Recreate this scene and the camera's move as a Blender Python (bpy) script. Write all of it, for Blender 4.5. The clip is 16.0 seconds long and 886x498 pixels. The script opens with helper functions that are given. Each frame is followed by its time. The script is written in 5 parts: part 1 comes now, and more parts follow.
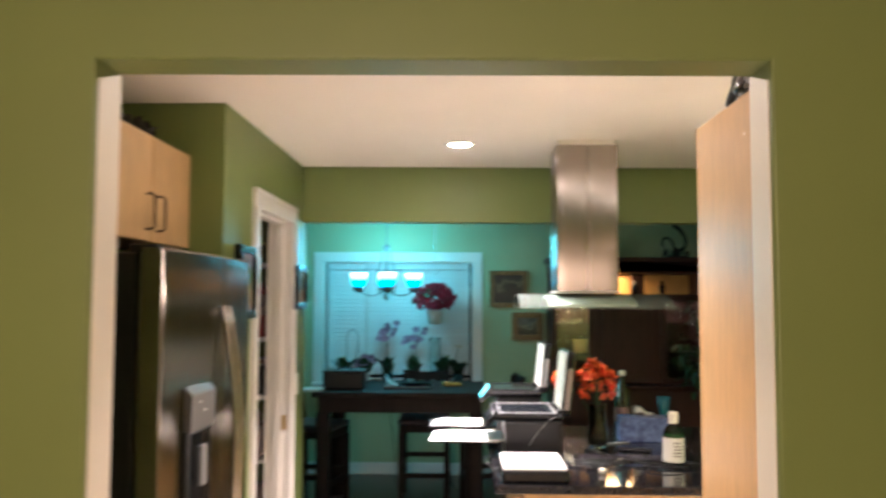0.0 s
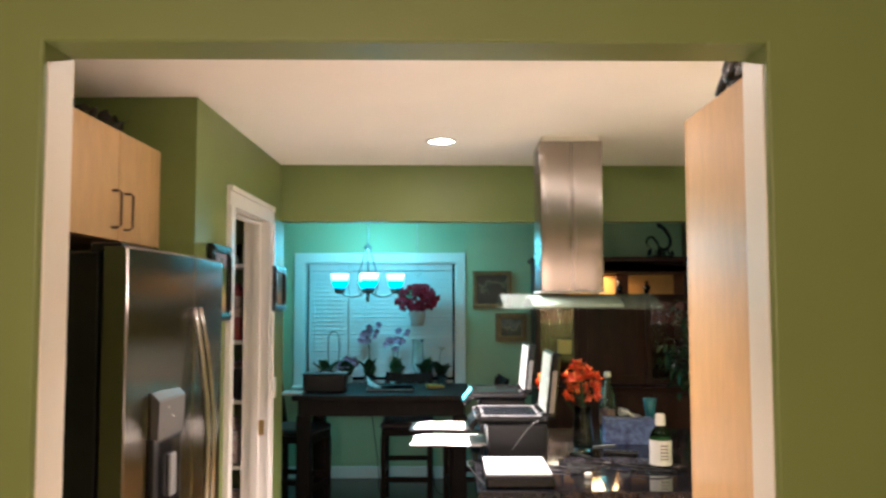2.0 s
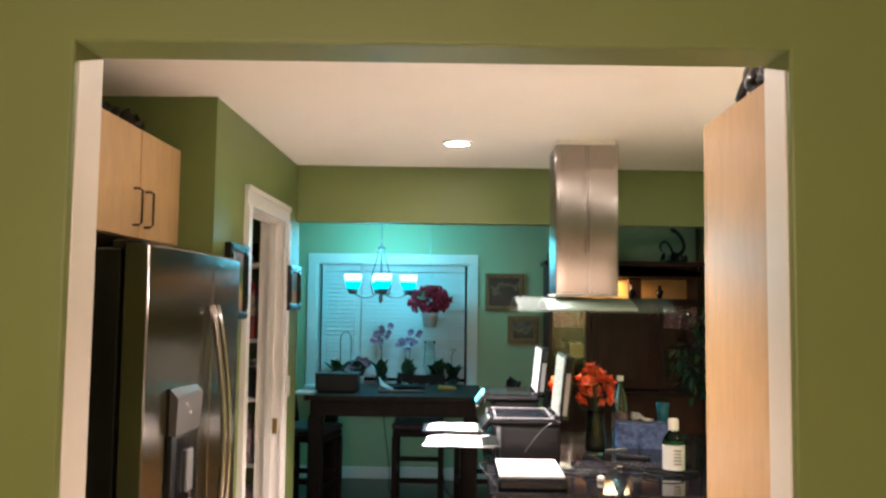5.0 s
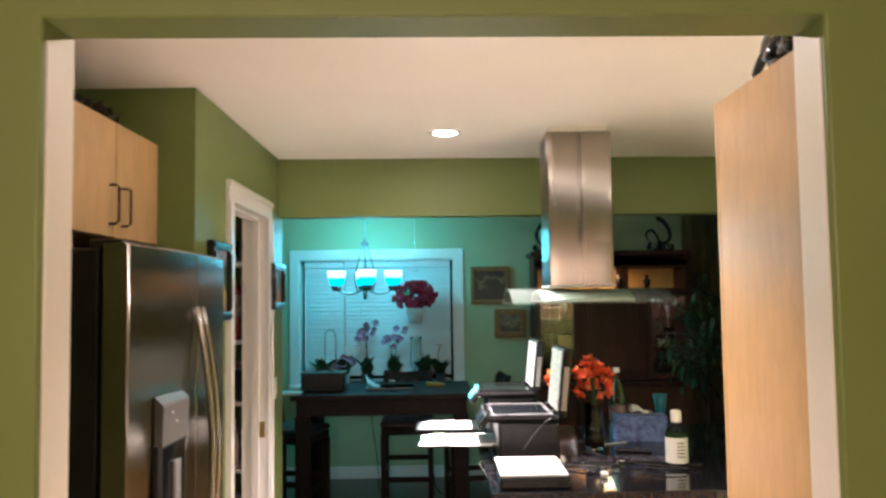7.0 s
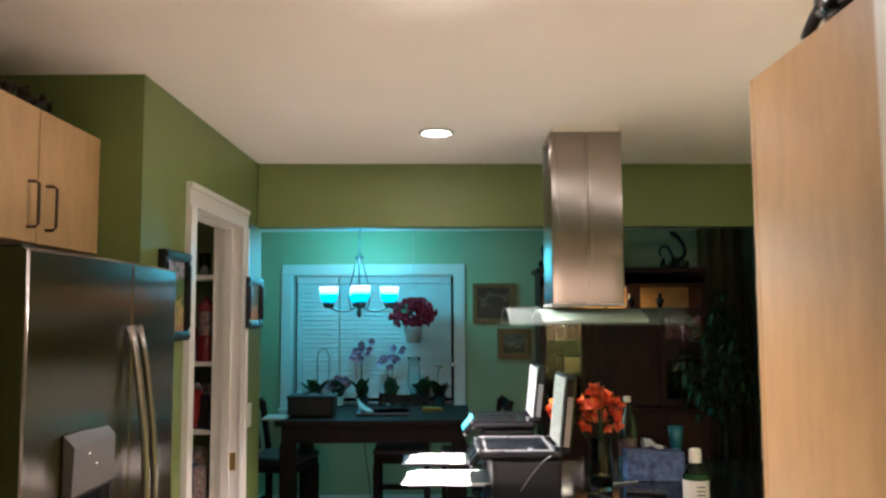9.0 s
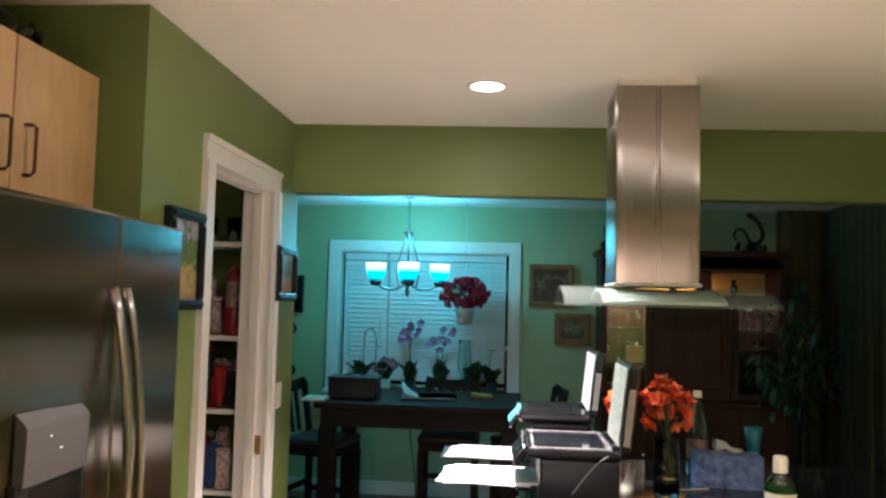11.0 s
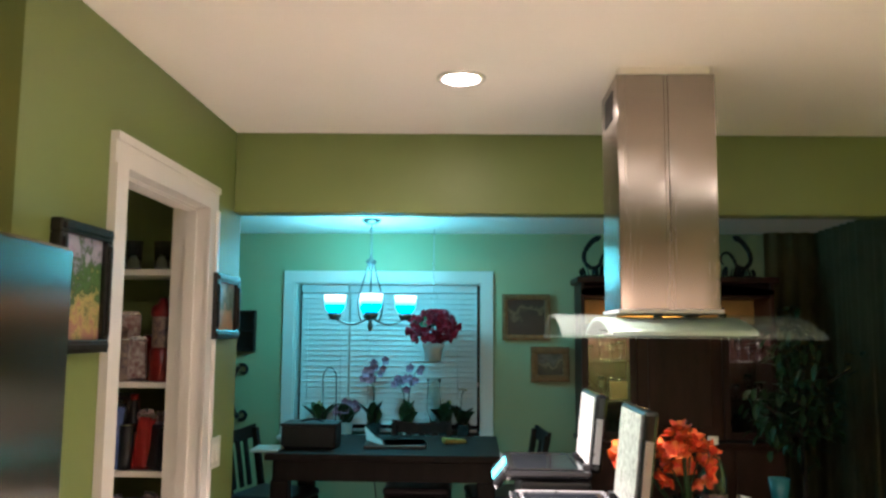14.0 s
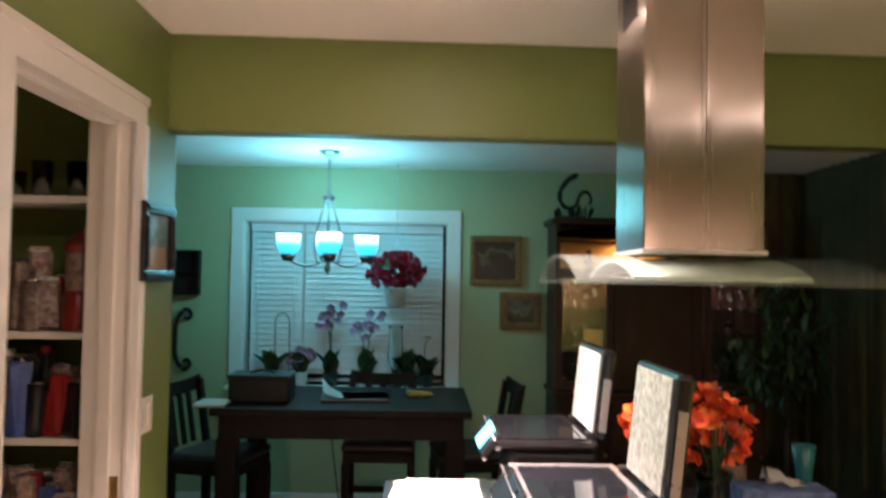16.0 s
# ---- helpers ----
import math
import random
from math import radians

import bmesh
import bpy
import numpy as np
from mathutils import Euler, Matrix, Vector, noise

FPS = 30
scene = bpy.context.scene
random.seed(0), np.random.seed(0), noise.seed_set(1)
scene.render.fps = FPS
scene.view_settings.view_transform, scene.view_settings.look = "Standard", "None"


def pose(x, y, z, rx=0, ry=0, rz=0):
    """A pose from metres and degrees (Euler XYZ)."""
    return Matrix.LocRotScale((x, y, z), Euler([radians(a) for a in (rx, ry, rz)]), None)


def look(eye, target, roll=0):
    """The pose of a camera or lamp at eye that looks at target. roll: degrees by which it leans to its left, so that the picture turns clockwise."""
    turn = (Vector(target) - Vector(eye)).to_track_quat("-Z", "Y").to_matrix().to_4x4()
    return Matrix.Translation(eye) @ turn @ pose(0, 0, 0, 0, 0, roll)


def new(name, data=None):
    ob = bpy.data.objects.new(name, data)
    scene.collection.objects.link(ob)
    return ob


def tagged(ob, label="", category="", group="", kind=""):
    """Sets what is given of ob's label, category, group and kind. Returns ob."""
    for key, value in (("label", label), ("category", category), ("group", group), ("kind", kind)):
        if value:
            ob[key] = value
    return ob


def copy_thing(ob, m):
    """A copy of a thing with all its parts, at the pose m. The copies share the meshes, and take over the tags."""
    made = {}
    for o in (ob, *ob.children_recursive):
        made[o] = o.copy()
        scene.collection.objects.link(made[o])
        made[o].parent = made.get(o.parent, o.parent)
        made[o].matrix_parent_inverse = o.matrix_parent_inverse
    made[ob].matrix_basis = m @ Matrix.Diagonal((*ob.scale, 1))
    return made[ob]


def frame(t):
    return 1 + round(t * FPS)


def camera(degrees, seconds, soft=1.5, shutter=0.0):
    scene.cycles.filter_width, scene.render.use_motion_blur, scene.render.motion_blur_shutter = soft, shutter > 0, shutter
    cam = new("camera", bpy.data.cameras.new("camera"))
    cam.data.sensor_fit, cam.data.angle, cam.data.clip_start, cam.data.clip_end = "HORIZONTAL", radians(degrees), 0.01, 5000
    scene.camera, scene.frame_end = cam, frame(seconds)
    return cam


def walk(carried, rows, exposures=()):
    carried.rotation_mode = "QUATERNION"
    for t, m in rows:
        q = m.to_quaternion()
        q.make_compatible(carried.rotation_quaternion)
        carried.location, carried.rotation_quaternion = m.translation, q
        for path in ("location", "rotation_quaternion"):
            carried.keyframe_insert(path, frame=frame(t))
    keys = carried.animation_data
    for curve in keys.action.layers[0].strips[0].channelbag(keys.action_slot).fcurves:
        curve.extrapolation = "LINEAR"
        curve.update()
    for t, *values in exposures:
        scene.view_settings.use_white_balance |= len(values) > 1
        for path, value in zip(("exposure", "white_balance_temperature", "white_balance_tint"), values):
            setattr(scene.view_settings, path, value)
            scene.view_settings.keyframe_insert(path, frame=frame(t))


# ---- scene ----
cam = camera(58.4, 16.0, soft=2.5, shutter=0.8)
PATH = [
    (0, (0.281, 0.229, 1.648), (0.226, 2.224, 1.774), 0.2),
    (0.5, (0.219, 0.369, 1.657), (0.324, 2.36, 1.821), -0.6),
    (1, (0.243, 0.365, 1.66), (0.285, 2.353, 1.873), -0.6),
    (1.5, (0.282, 0.357, 1.651), (0.313, 2.35, 1.814), -0.4),
    (2, (0.293, 0.329, 1.643), (0.278, 2.325, 1.773), -0.1),
    (2.5, (0.287, 0.308, 1.645), (0.202, 2.298, 1.825), 0.3),
    (3, (0.286, 0.312, 1.646), (0.249, 2.303, 1.824), 0.0),
    (3.5, (0.279, 0.312, 1.641), (0.261, 2.306, 1.807), -0.1),
    (4, (0.276, 0.31, 1.64), (0.245, 2.304, 1.795), 0.2),
    (6.5, (0.251, 0.378, 1.64), (0.21, 2.374, 1.759), 1.0),
    (7, (0.211, 0.437, 1.64), (0.225, 2.433, 1.762), -0.8),
    (7.5, (0.246, 0.528, 1.636), (0.303, 2.523, 1.764), -1.3),
    (8, (0.322, 0.618, 1.644), (0.293, 2.608, 1.837), -0.4),
    (8.5, (0.332, 0.717, 1.639), (0.319, 2.709, 1.817), -0.2),
    (9, (0.303, 0.838, 1.646), (0.29, 2.831, 1.812), -0.3),
    (9.5, (0.29, 0.959, 1.631), (0.255, 2.954, 1.767), -1.3),
    (10, (0.347, 1.032, 1.629), (0.227, 3.025, 1.752), 0.4),
    (10.2, (0.35, 1.065, 1.612), (0.194, 3.054, 1.743), 1.1),
    (12.3, (0.366, 1.43, 1.62), (0.184, 3.418, 1.739), 1.7),
    (12.5, (0.364, 1.444, 1.626), (0.161, 3.428, 1.768), 1.8),
    (13, (0.351, 1.541, 1.635), (0.159, 3.525, 1.802), 1.5),
    (13.5, (0.312, 1.631, 1.631), (0.236, 3.618, 1.852), 2.2),
    (14, (0.296, 1.738, 1.61), (0.219, 3.725, 1.825), 0.4),
    (14.5, (0.344, 1.867, 1.643), (0.261, 3.855, 1.848), -0.9),
    (15, (0.296, 1.979, 1.631), (0.234, 3.97, 1.814), -0.0),
    (15.5, (0.209, 2.1, 1.625), (0.177, 4.094, 1.775), 2.3),
    (16, (0.205, 2.207, 1.607), (0.247, 4.205, 1.684), 0.9),
]
EXPOSURES = [(t, stops, k, tint) for t, stops, k, tint in ((0, 0.32, 5750, 17), (4, 0.3, 5750, 17), (6.5, 0.27, 5750, 17), (7.5, 0.22, 5700, 16), (9, -0.16, 5550, 15), (9.5, -0.28, 5520, 15), (10, -0.26, 5500, 15), (12.5, 0.04, 5850, 17), (13.5, 0.08, 5850, 17), (14.5, 0.15, 5800, 17), (15, 0.12, 5850, 18), (15.5, 0.0, 6000, 21), (16, -0.1, 6550, 31))]
walk(cam, [(t, look(eye, target, roll)) for t, eye, target, roll in PATH], EXPOSURES)

# ---- world, lights ----
world = bpy.data.worlds.new("night")
scene.world = world
world.use_nodes = True
world.node_tree.nodes["Background"].inputs[0].default_value = (0.02, 0.025, 0.04, 1)
world.node_tree.nodes["Background"].inputs[1].default_value = 0.3
H = 2.44


def lamp(name, kind, m, power, colour, size=0.1, spread=None):
    data = bpy.data.lights.new(name, kind)
    data.energy, data.color = power, colour
    if kind == "AREA":
        data.shape, data.size = "DISK", size
        if spread:
            data.spread = radians(spread)
    else:
        data.shadow_soft_size = size
    ob = new(name, data)
    ob.matrix_world = m
    return ob


WARM = (1.0, 0.82, 0.68)
CYAN = (0.16, 0.86, 1.0)
# The third is unseen, added to lift the ceiling on the right.
DOWNLIGHTS = [(0.255, 4.237, 42, 78), (0.28, 2.67, 15, 104), (2.2, 2.5, 92, 88)]
for x, y, watts, spread in DOWNLIGHTS:
    lamp("downlight_beam", "AREA", pose(x, y, H - 0.028), watts, WARM, 0.12, spread)
# No fixture seen: lamp added behind the camera to light wall and jambs.
lamp("hall_light_unseen", "POINT", pose(-0.18, -0.95, 1.90), 104, (1.0, 0.70, 0.50), 0.12)
CH = (-0.395, 7.05)
lamp("chandelier_glow", "POINT", pose(CH[0], CH[1], 2.06), 29, CYAN, 0.16)
lamp("hutch_glow", "AREA", pose(1.66, 7.60, 1.872), 5.0, (1.0, 0.62, 0.25), 0.3)
lamp("hutch_shelf_glow", "AREA", pose(1.25, 7.56, 1.67), 4.5, (1.0, 0.75, 0.5), 0.2)
lamp("hutch_shelf_glow", "AREA", pose(2.23, 7.56, 1.67), 0.9, (1.0, 0.85, 0.7), 0.2)


# ---- materials ----
def mat(name, colour, rough=0.5, metal=0.0, scale=6.0, vary=0.12, bump=0.1, fine=90.0, stretch=(1, 1, 1), second=None, random_vary=0.0, coat=0.0, bump_scale=None, spec=0.5, aniso=0.0):
    """A surface with a coarse mottle, a fine grain and relief, all at real size."""
    m = bpy.data.materials.new(name)
    m.use_nodes = True
    nt = m.node_tree
    b = nt.nodes["Principled BSDF"]
    tc = nt.nodes.new("ShaderNodeTexCoord")
    mp = nt.nodes.new("ShaderNodeMapping")
    mp.inputs["Scale"].default_value = stretch
    nt.links.new(tc.outputs["Object"], mp.inputs["Vector"])
    n1 = nt.nodes.new("ShaderNodeTexNoise")
    n1.inputs["Scale"].default_value, n1.inputs["Detail"].default_value = scale, 4
    n2 = nt.nodes.new("ShaderNodeTexNoise")
    n2.inputs["Scale"].default_value, n2.inputs["Detail"].default_value = fine, 3
    for n in (n1, n2):
        nt.links.new(mp.outputs[0], n.inputs["Vector"])
    add = nt.nodes.new("ShaderNodeMath")
    add.operation = "MULTIPLY_ADD"
    nt.links.new(n2.outputs[0], add.inputs[0])
    add.inputs[1].default_value = 0.5
    nt.links.new(n1.outputs[0], add.inputs[2])
    ramp = nt.nodes.new("ShaderNodeValToRGB")
    dark = second or tuple(c * (1 - vary) for c in colour)
    light = colour if second else tuple(min(1, c * (1 + vary)) for c in colour)
    ramp.color_ramp.elements[0].position, ramp.color_ramp.elements[1].position = 0.5, 1.0
    ramp.color_ramp.elements[0].color, ramp.color_ramp.elements[1].color = (*dark, 1), (*light, 1)
    nt.links.new(add.outputs[0], ramp.inputs[0])
    out = ramp.outputs[0]
    if random_vary:
        info = nt.nodes.new("ShaderNodeObjectInfo")
        hsv = nt.nodes.new("ShaderNodeHueSaturation")
        rng = nt.nodes.new("ShaderNodeMapRange")
        rng.inputs[3].default_value, rng.inputs[4].default_value = 1 - random_vary, 1 + random_vary
        nt.links.new(info.outputs["Random"], rng.inputs[0])
        nt.links.new(rng.outputs[0], hsv.inputs["Value"])
        nt.links.new(out, hsv.inputs["Color"])
        out = hsv.outputs[0]
    nt.links.new(out, b.inputs["Base Color"])
    b.inputs["Roughness"].default_value, b.inputs["Metallic"].default_value = rough, metal
    b.inputs["Coat Weight"].default_value = coat
    b.inputs["Specular IOR Level"].default_value = spec
    if aniso:
        tg = nt.nodes.new("ShaderNodeTangent")
        tg.direction_type, tg.axis = "RADIAL", "Z"
        nt.links.new(tg.outputs[0], b.inputs["Tangent"])
        b.inputs["Anisotropic"].default_value = aniso
    spread_r = 0.008 if aniso else 0.03
    rr = nt.nodes.new("ShaderNodeMapRange")
    rr.inputs[1].default_value, rr.inputs[2].default_value = 0.4, 1.1
    rr.inputs[3].default_value, rr.inputs[4].default_value = max(0.02, rough - spread_r), min(1, rough + spread_r)
    nt.links.new(add.outputs[0], rr.inputs[0])
    nt.links.new(rr.outputs[0], b.inputs["Roughness"])
    if bump:
        bp = nt.nodes.new("ShaderNodeBump")
        bp.inputs["Strength"].default_value, bp.inputs["Distance"].default_value = bump, 0.002
        nt.links.new(n2.outputs[0], bp.inputs["Height"])
        nt.links.new(bp.outputs[0], b.inputs["Normal"])
    return m


def glow(name, colour, strength):
    m = bpy.data.materials.new(name)
    m.use_nodes = True
    b = m.node_tree.nodes["Principled BSDF"]
    b.inputs["Base Color"].default_value = (*colour, 1)
    b.inputs["Emission Color"].default_value = (*colour, 1)
    b.inputs["Emission Strength"].default_value = strength
    return m


def clear(name, colour=(0.9, 0.97, 0.95), rough=0.02, ior=1.45, weight=1.0):
    m = mat(name, colour, rough, vary=0.02, bump=0)
    b = m.node_tree.nodes["Principled BSDF"]
    b.inputs["Transmission Weight"].default_value, b.inputs["IOR"].default_value = weight, ior
    return m


def sheet_glass(name, colour, sheen):
    """Thin flat glass: mostly see-through with a constant share of gloss."""
    m = mat(name, (0.55, 0.62, 0.58), 0.08, vary=0.03, bump=0)
    nt = m.node_tree
    tr, mix = nt.nodes.new("ShaderNodeBsdfTransparent"), nt.nodes.new("ShaderNodeMixShader")
    tr.inputs["Color"].default_value = (*colour, 1)
    mix.inputs[0].default_value = sheen
    nt.links.new(tr.outputs[0], mix.inputs[1])
    nt.links.new(nt.nodes["Principled BSDF"].outputs[0], mix.inputs[2])
    nt.links.new(mix.outputs[0], nt.nodes["Material Output"].inputs["Surface"])
    return m


def shade_glow():
    """Frosted shade lit from within, brightest towards the rim where the bulb stands."""
    m = glow("lit_shade", (0.0, 0.62, 0.9), 1.0)
    nt = m.node_tree
    tc, sep, r = nt.nodes.new("ShaderNodeTexCoord"), nt.nodes.new("ShaderNodeSeparateXYZ"), nt.nodes.new("ShaderNodeValToRGB")
    nt.links.new(tc.outputs["Generated"], sep.inputs[0])
    nt.links.new(sep.outputs[2], r.inputs[0])
    e = r.color_ramp.elements
    e[0].position, e[0].color = 0.0, (0.0, 0.24, 0.36, 1)
    e[1].position, e[1].color = 0.95, (0.80, 1.0, 1.0, 1)
    mid = e.new(0.45)
    mid.color = (0.0, 0.55, 0.75, 1)
    b = nt.nodes["Principled BSDF"]
    nt.links.new(r.outputs[0], b.inputs["Emission Color"])
    b.inputs["Emission Strength"].default_value = 3.0
    return m


M = {
    "olive": mat("olive_wall_paint", (0.160, 0.204, 0.054), 0.45, scale=1.6, vary=0.05, bump=0.25, fine=260),
    "sage": mat("sage_wall_paint", (0.33, 0.40, 0.23), 0.5, scale=1.6, vary=0.05, bump=0.25, fine=260),
    "ceil": mat("ceiling_paint", (0.88, 0.825, 0.75), 0.8, scale=2, vary=0.03, bump=0.3, fine=200),
    "white": mat("white_gloss_paint", (0.68, 0.645, 0.595), 0.4, scale=4, vary=0.02, bump=0),
    "cream": mat("cream_eggshell_paint", (0.76, 0.71, 0.60), 0.45, scale=4, vary=0.03, bump=0.05),
    "maple": mat("maple_veneer", (0.54, 0.335, 0.148), 0.38, scale=11, vary=0.10, bump=0.05, fine=70, stretch=(2.6, 2.6, 0.7), spec=0.4),
    "steel": mat("brushed_steel", (0.33, 0.29, 0.25), 0.27, 1.0, scale=1.5, vary=0.015, bump=0.003, fine=40, stretch=(16, 16, 0.3), aniso=1.0),
    "fridge": mat("fridge_steel", (0.26, 0.225, 0.19), 0.26, 1.0, scale=1.5, vary=0.02, bump=0.003, fine=40, stretch=(16, 16, 0.3), aniso=1.0),
    "housing": mat("satin_steel", (0.48, 0.47, 0.445), 0.32, 0.25, vary=0.04, bump=0.03),
    "chrome": mat("polished_metal", (0.75, 0.73, 0.70), 0.16, 1.0, vary=0.04, bump=0.02),
    "black": mat("black_plastic", (0.013, 0.013, 0.014), 0.38, vary=0.2, bump=0.12, fine=300, spec=0.35),
    "gloss": mat("gloss_black_plastic", (0.010, 0.010, 0.011), 0.12, vary=0.2, bump=0.02),
    "panel": mat("dark_grey_panel_plastic", (0.105, 0.098, 0.088), 0.4, vary=0.05, bump=0.04, spec=0.35),
    "grey": mat("grey_plastic", (0.22, 0.22, 0.22), 0.35, vary=0.05, bump=0.05),
    "speckle": mat("speckled_grey_foam", (0.44, 0.45, 0.42), 0.7, scale=48, second=(0.15, 0.16, 0.14), vary=0.1, bump=0.3, fine=110),
    "pad": mat("white_scanner_pad", (0.75, 0.75, 0.74), 0.6, vary=0.03, bump=0.05),
    "silver": mat("silver_plastic", (0.36, 0.36, 0.37), 0.28, 0.7, vary=0.05, bump=0.03),
    "granite": mat("black_granite", (0.022, 0.022, 0.025), 0.06, scale=60, second=(0.004, 0.004, 0.005), bump=0.01, fine=220),
    "darkwood": mat("espresso_wood", (0.014, 0.0095, 0.008), 0.55, scale=3, vary=0.35, bump=0.08, fine=30, stretch=(5, 5, 1), spec=0.15),
    "mahogany": mat("mahogany_wood", (0.048, 0.016, 0.010), 0.45, scale=3, vary=0.3, bump=0.05, fine=30, stretch=(5, 5, 1), spec=0.3),
    "seat": mat("dark_seat_leather", (0.03, 0.022, 0.03), 0.4, scale=12, vary=0.2, bump=0.3, fine=140),
    "floor": mat("dark_wood_floor", (0.05, 0.028, 0.017), 0.35, scale=3, vary=0.3, bump=0.1, fine=40, stretch=(8, 1, 1)),
    # Colour of the unseen kitchen floor, chosen pale to throw light on the ceiling.
    "bounce": mat("pale_bounce_floor", (0.64, 0.575, 0.49), 0.35, scale=3, vary=0.12, bump=0.1, fine=60),
    "iron": mat("wrought_iron", (0.012, 0.012, 0.011), 0.45, 0.4, vary=0.2, bump=0.25, fine=120),
    "nickel": mat("brushed_nickel", (0.55, 0.53, 0.50), 0.28, 1.0, vary=0.06, bump=0.05),
    "pewter": mat("dark_pewter", (0.22, 0.22, 0.21), 0.35, 1.0, vary=0.06, bump=0.05),
    "bronze": mat("dark_bronze", (0.10, 0.07, 0.05), 0.35, 0.9, vary=0.1, bump=0.05),
    "gilt": mat("antique_gilt", (0.17, 0.105, 0.045), 0.45, 0.5, scale=25, vary=0.35, bump=0.5, fine=120),
    "frameblk": mat("black_lacquer", (0.012, 0.011, 0.010), 0.25, vary=0.2, bump=0.1),
    "slat": mat("white_blind_slat", (0.66, 0.67, 0.66), 0.45, vary=0.03, bump=0.05, random_vary=0.04),
    "paper": mat("white_paper", (0.85, 0.85, 0.83), 0.7, vary=0.02, bump=0.05),
    "leaf": mat("dark_green_leaf", (0.024, 0.055, 0.020), 0.45, scale=14, vary=0.4, bump=0.2, random_vary=0.35, spec=0.25),
    "dryleaf": mat("dry_garland", (0.05, 0.045, 0.025), 0.7, scale=14, vary=0.5, bump=0.2, random_vary=0.3),
    "red": mat("red_petal", (0.34, 0.013, 0.033), 0.55, scale=20, vary=0.3, bump=0.2, random_vary=0.35),
    "orange": mat("orange_petal", (0.95, 0.26, 0.05), 0.5, scale=26, second=(0.70, 0.035, 0.02), bump=0.2, random_vary=0.3, fine=40),
    "mauve": mat("mauve_petal", (0.36, 0.22, 0.33), 0.5, scale=20, vary=0.3, bump=0.2, random_vary=0.3),
    "pot": mat("pale_ceramic", (0.65, 0.67, 0.64), 0.3, vary=0.06, bump=0.05),
    "darkpot": mat("dark_ceramic", (0.007, 0.007, 0.008), 0.16, vary=0.2, bump=0.05),
    "soil": mat("bark_soil", (0.04, 0.028, 0.018), 0.9, scale=40, vary=0.5, bump=0.8),
    "glass": clear("clear_glass"),
    "thin": clear("thin_glass", (0.92, 0.98, 0.97), 0.05, 1.12),
    "smoke": clear("smoky_glass", (0.30, 0.33, 0.32), 0.03),
    "handle": mat("satin_bar_steel", (0.42, 0.39, 0.35), 0.22, 1.0, vary=0.03, bump=0.01),
    "hoodglass": sheet_glass("hood_glass", (0.88, 0.96, 0.92), 0.10),
    "greenglass": clear("green_glass", (0.10, 0.35, 0.14), 0.04),
    "tissue": mat("tissue_box_print", (0.20, 0.30, 0.60), 0.5, scale=34, second=(0.035, 0.045, 0.16), bump=0.02, fine=20),
    "label": mat("bottle_label", (0.80, 0.79, 0.72), 0.5, vary=0.04, bump=0.02),
    "yellow": mat("yellow_wrapper", (0.38, 0.31, 0.08), 0.4, vary=0.3, scale=20, bump=0.2),
    "teal": mat("teal_plastic", (0.015, 0.15, 0.19), 0.35, vary=0.1, bump=0.05),
    "redcan": mat("red_tin", (0.26, 0.016, 0.016), 0.3, vary=0.15, bump=0.03, scale=30, random_vary=0.4),
    "mixed": mat("packet_print", (0.34, 0.24, 0.17), 0.4, scale=34, second=(0.05, 0.03, 0.06), bump=0.1, random_vary=0.5),
    "wrap": mat("pale_wrapper_print", (0.50, 0.46, 0.44), 0.3, scale=42, second=(0.16, 0.04, 0.05), bump=0.1, random_vary=0.4),
    "blue": mat("blue_packet", (0.03, 0.06, 0.20), 0.35, scale=20, vary=0.4, bump=0.1, random_vary=0.3),
    "brass": mat("brass", (0.55, 0.38, 0.15), 0.3, 0.9, vary=0.1, bump=0.05),
    "plate": mat("ivory_plastic", (0.78, 0.75, 0.66), 0.3, vary=0.02, bump=0.02),
    "lit": glow("downlight_lens", (1.0, 0.86, 0.70), 130.0),
    "flood": glow("flood_lens", (1.0, 0.86, 0.70), 330.0),
    "dim": glow("dim_spot_lens", (1.0, 0.93, 0.85), 1.3),
    "shade": shade_glow(),
    "bulb": glow("lit_bulb", (0.75, 1.0, 1.0), 12.0),
    "screen": glow("lit_screen", (0.10, 0.75, 0.85), 1.1),
    "amber": mat("amber_panel", (0.60, 0.36, 0.12), 0.5, vary=0.15, bump=0.05),
    "curtain": mat("olive_curtain", (0.22, 0.21, 0.11), 0.9, scale=4, vary=0.2, bump=0.4, fine=200),
    "night": mat("night_pane", (0.01, 0.012, 0.015), 0.05, vary=0.1, bump=0),
    "crystal": clear("crystal_glass", (0.95, 0.97, 1.0), 0.02, 1.52),
    "vinyl": mat("beaded_mat", (0.15, 0.135, 0.18), 0.25, scale=60, second=(0.02, 0.02, 0.03), bump=0.6, fine=120),
}


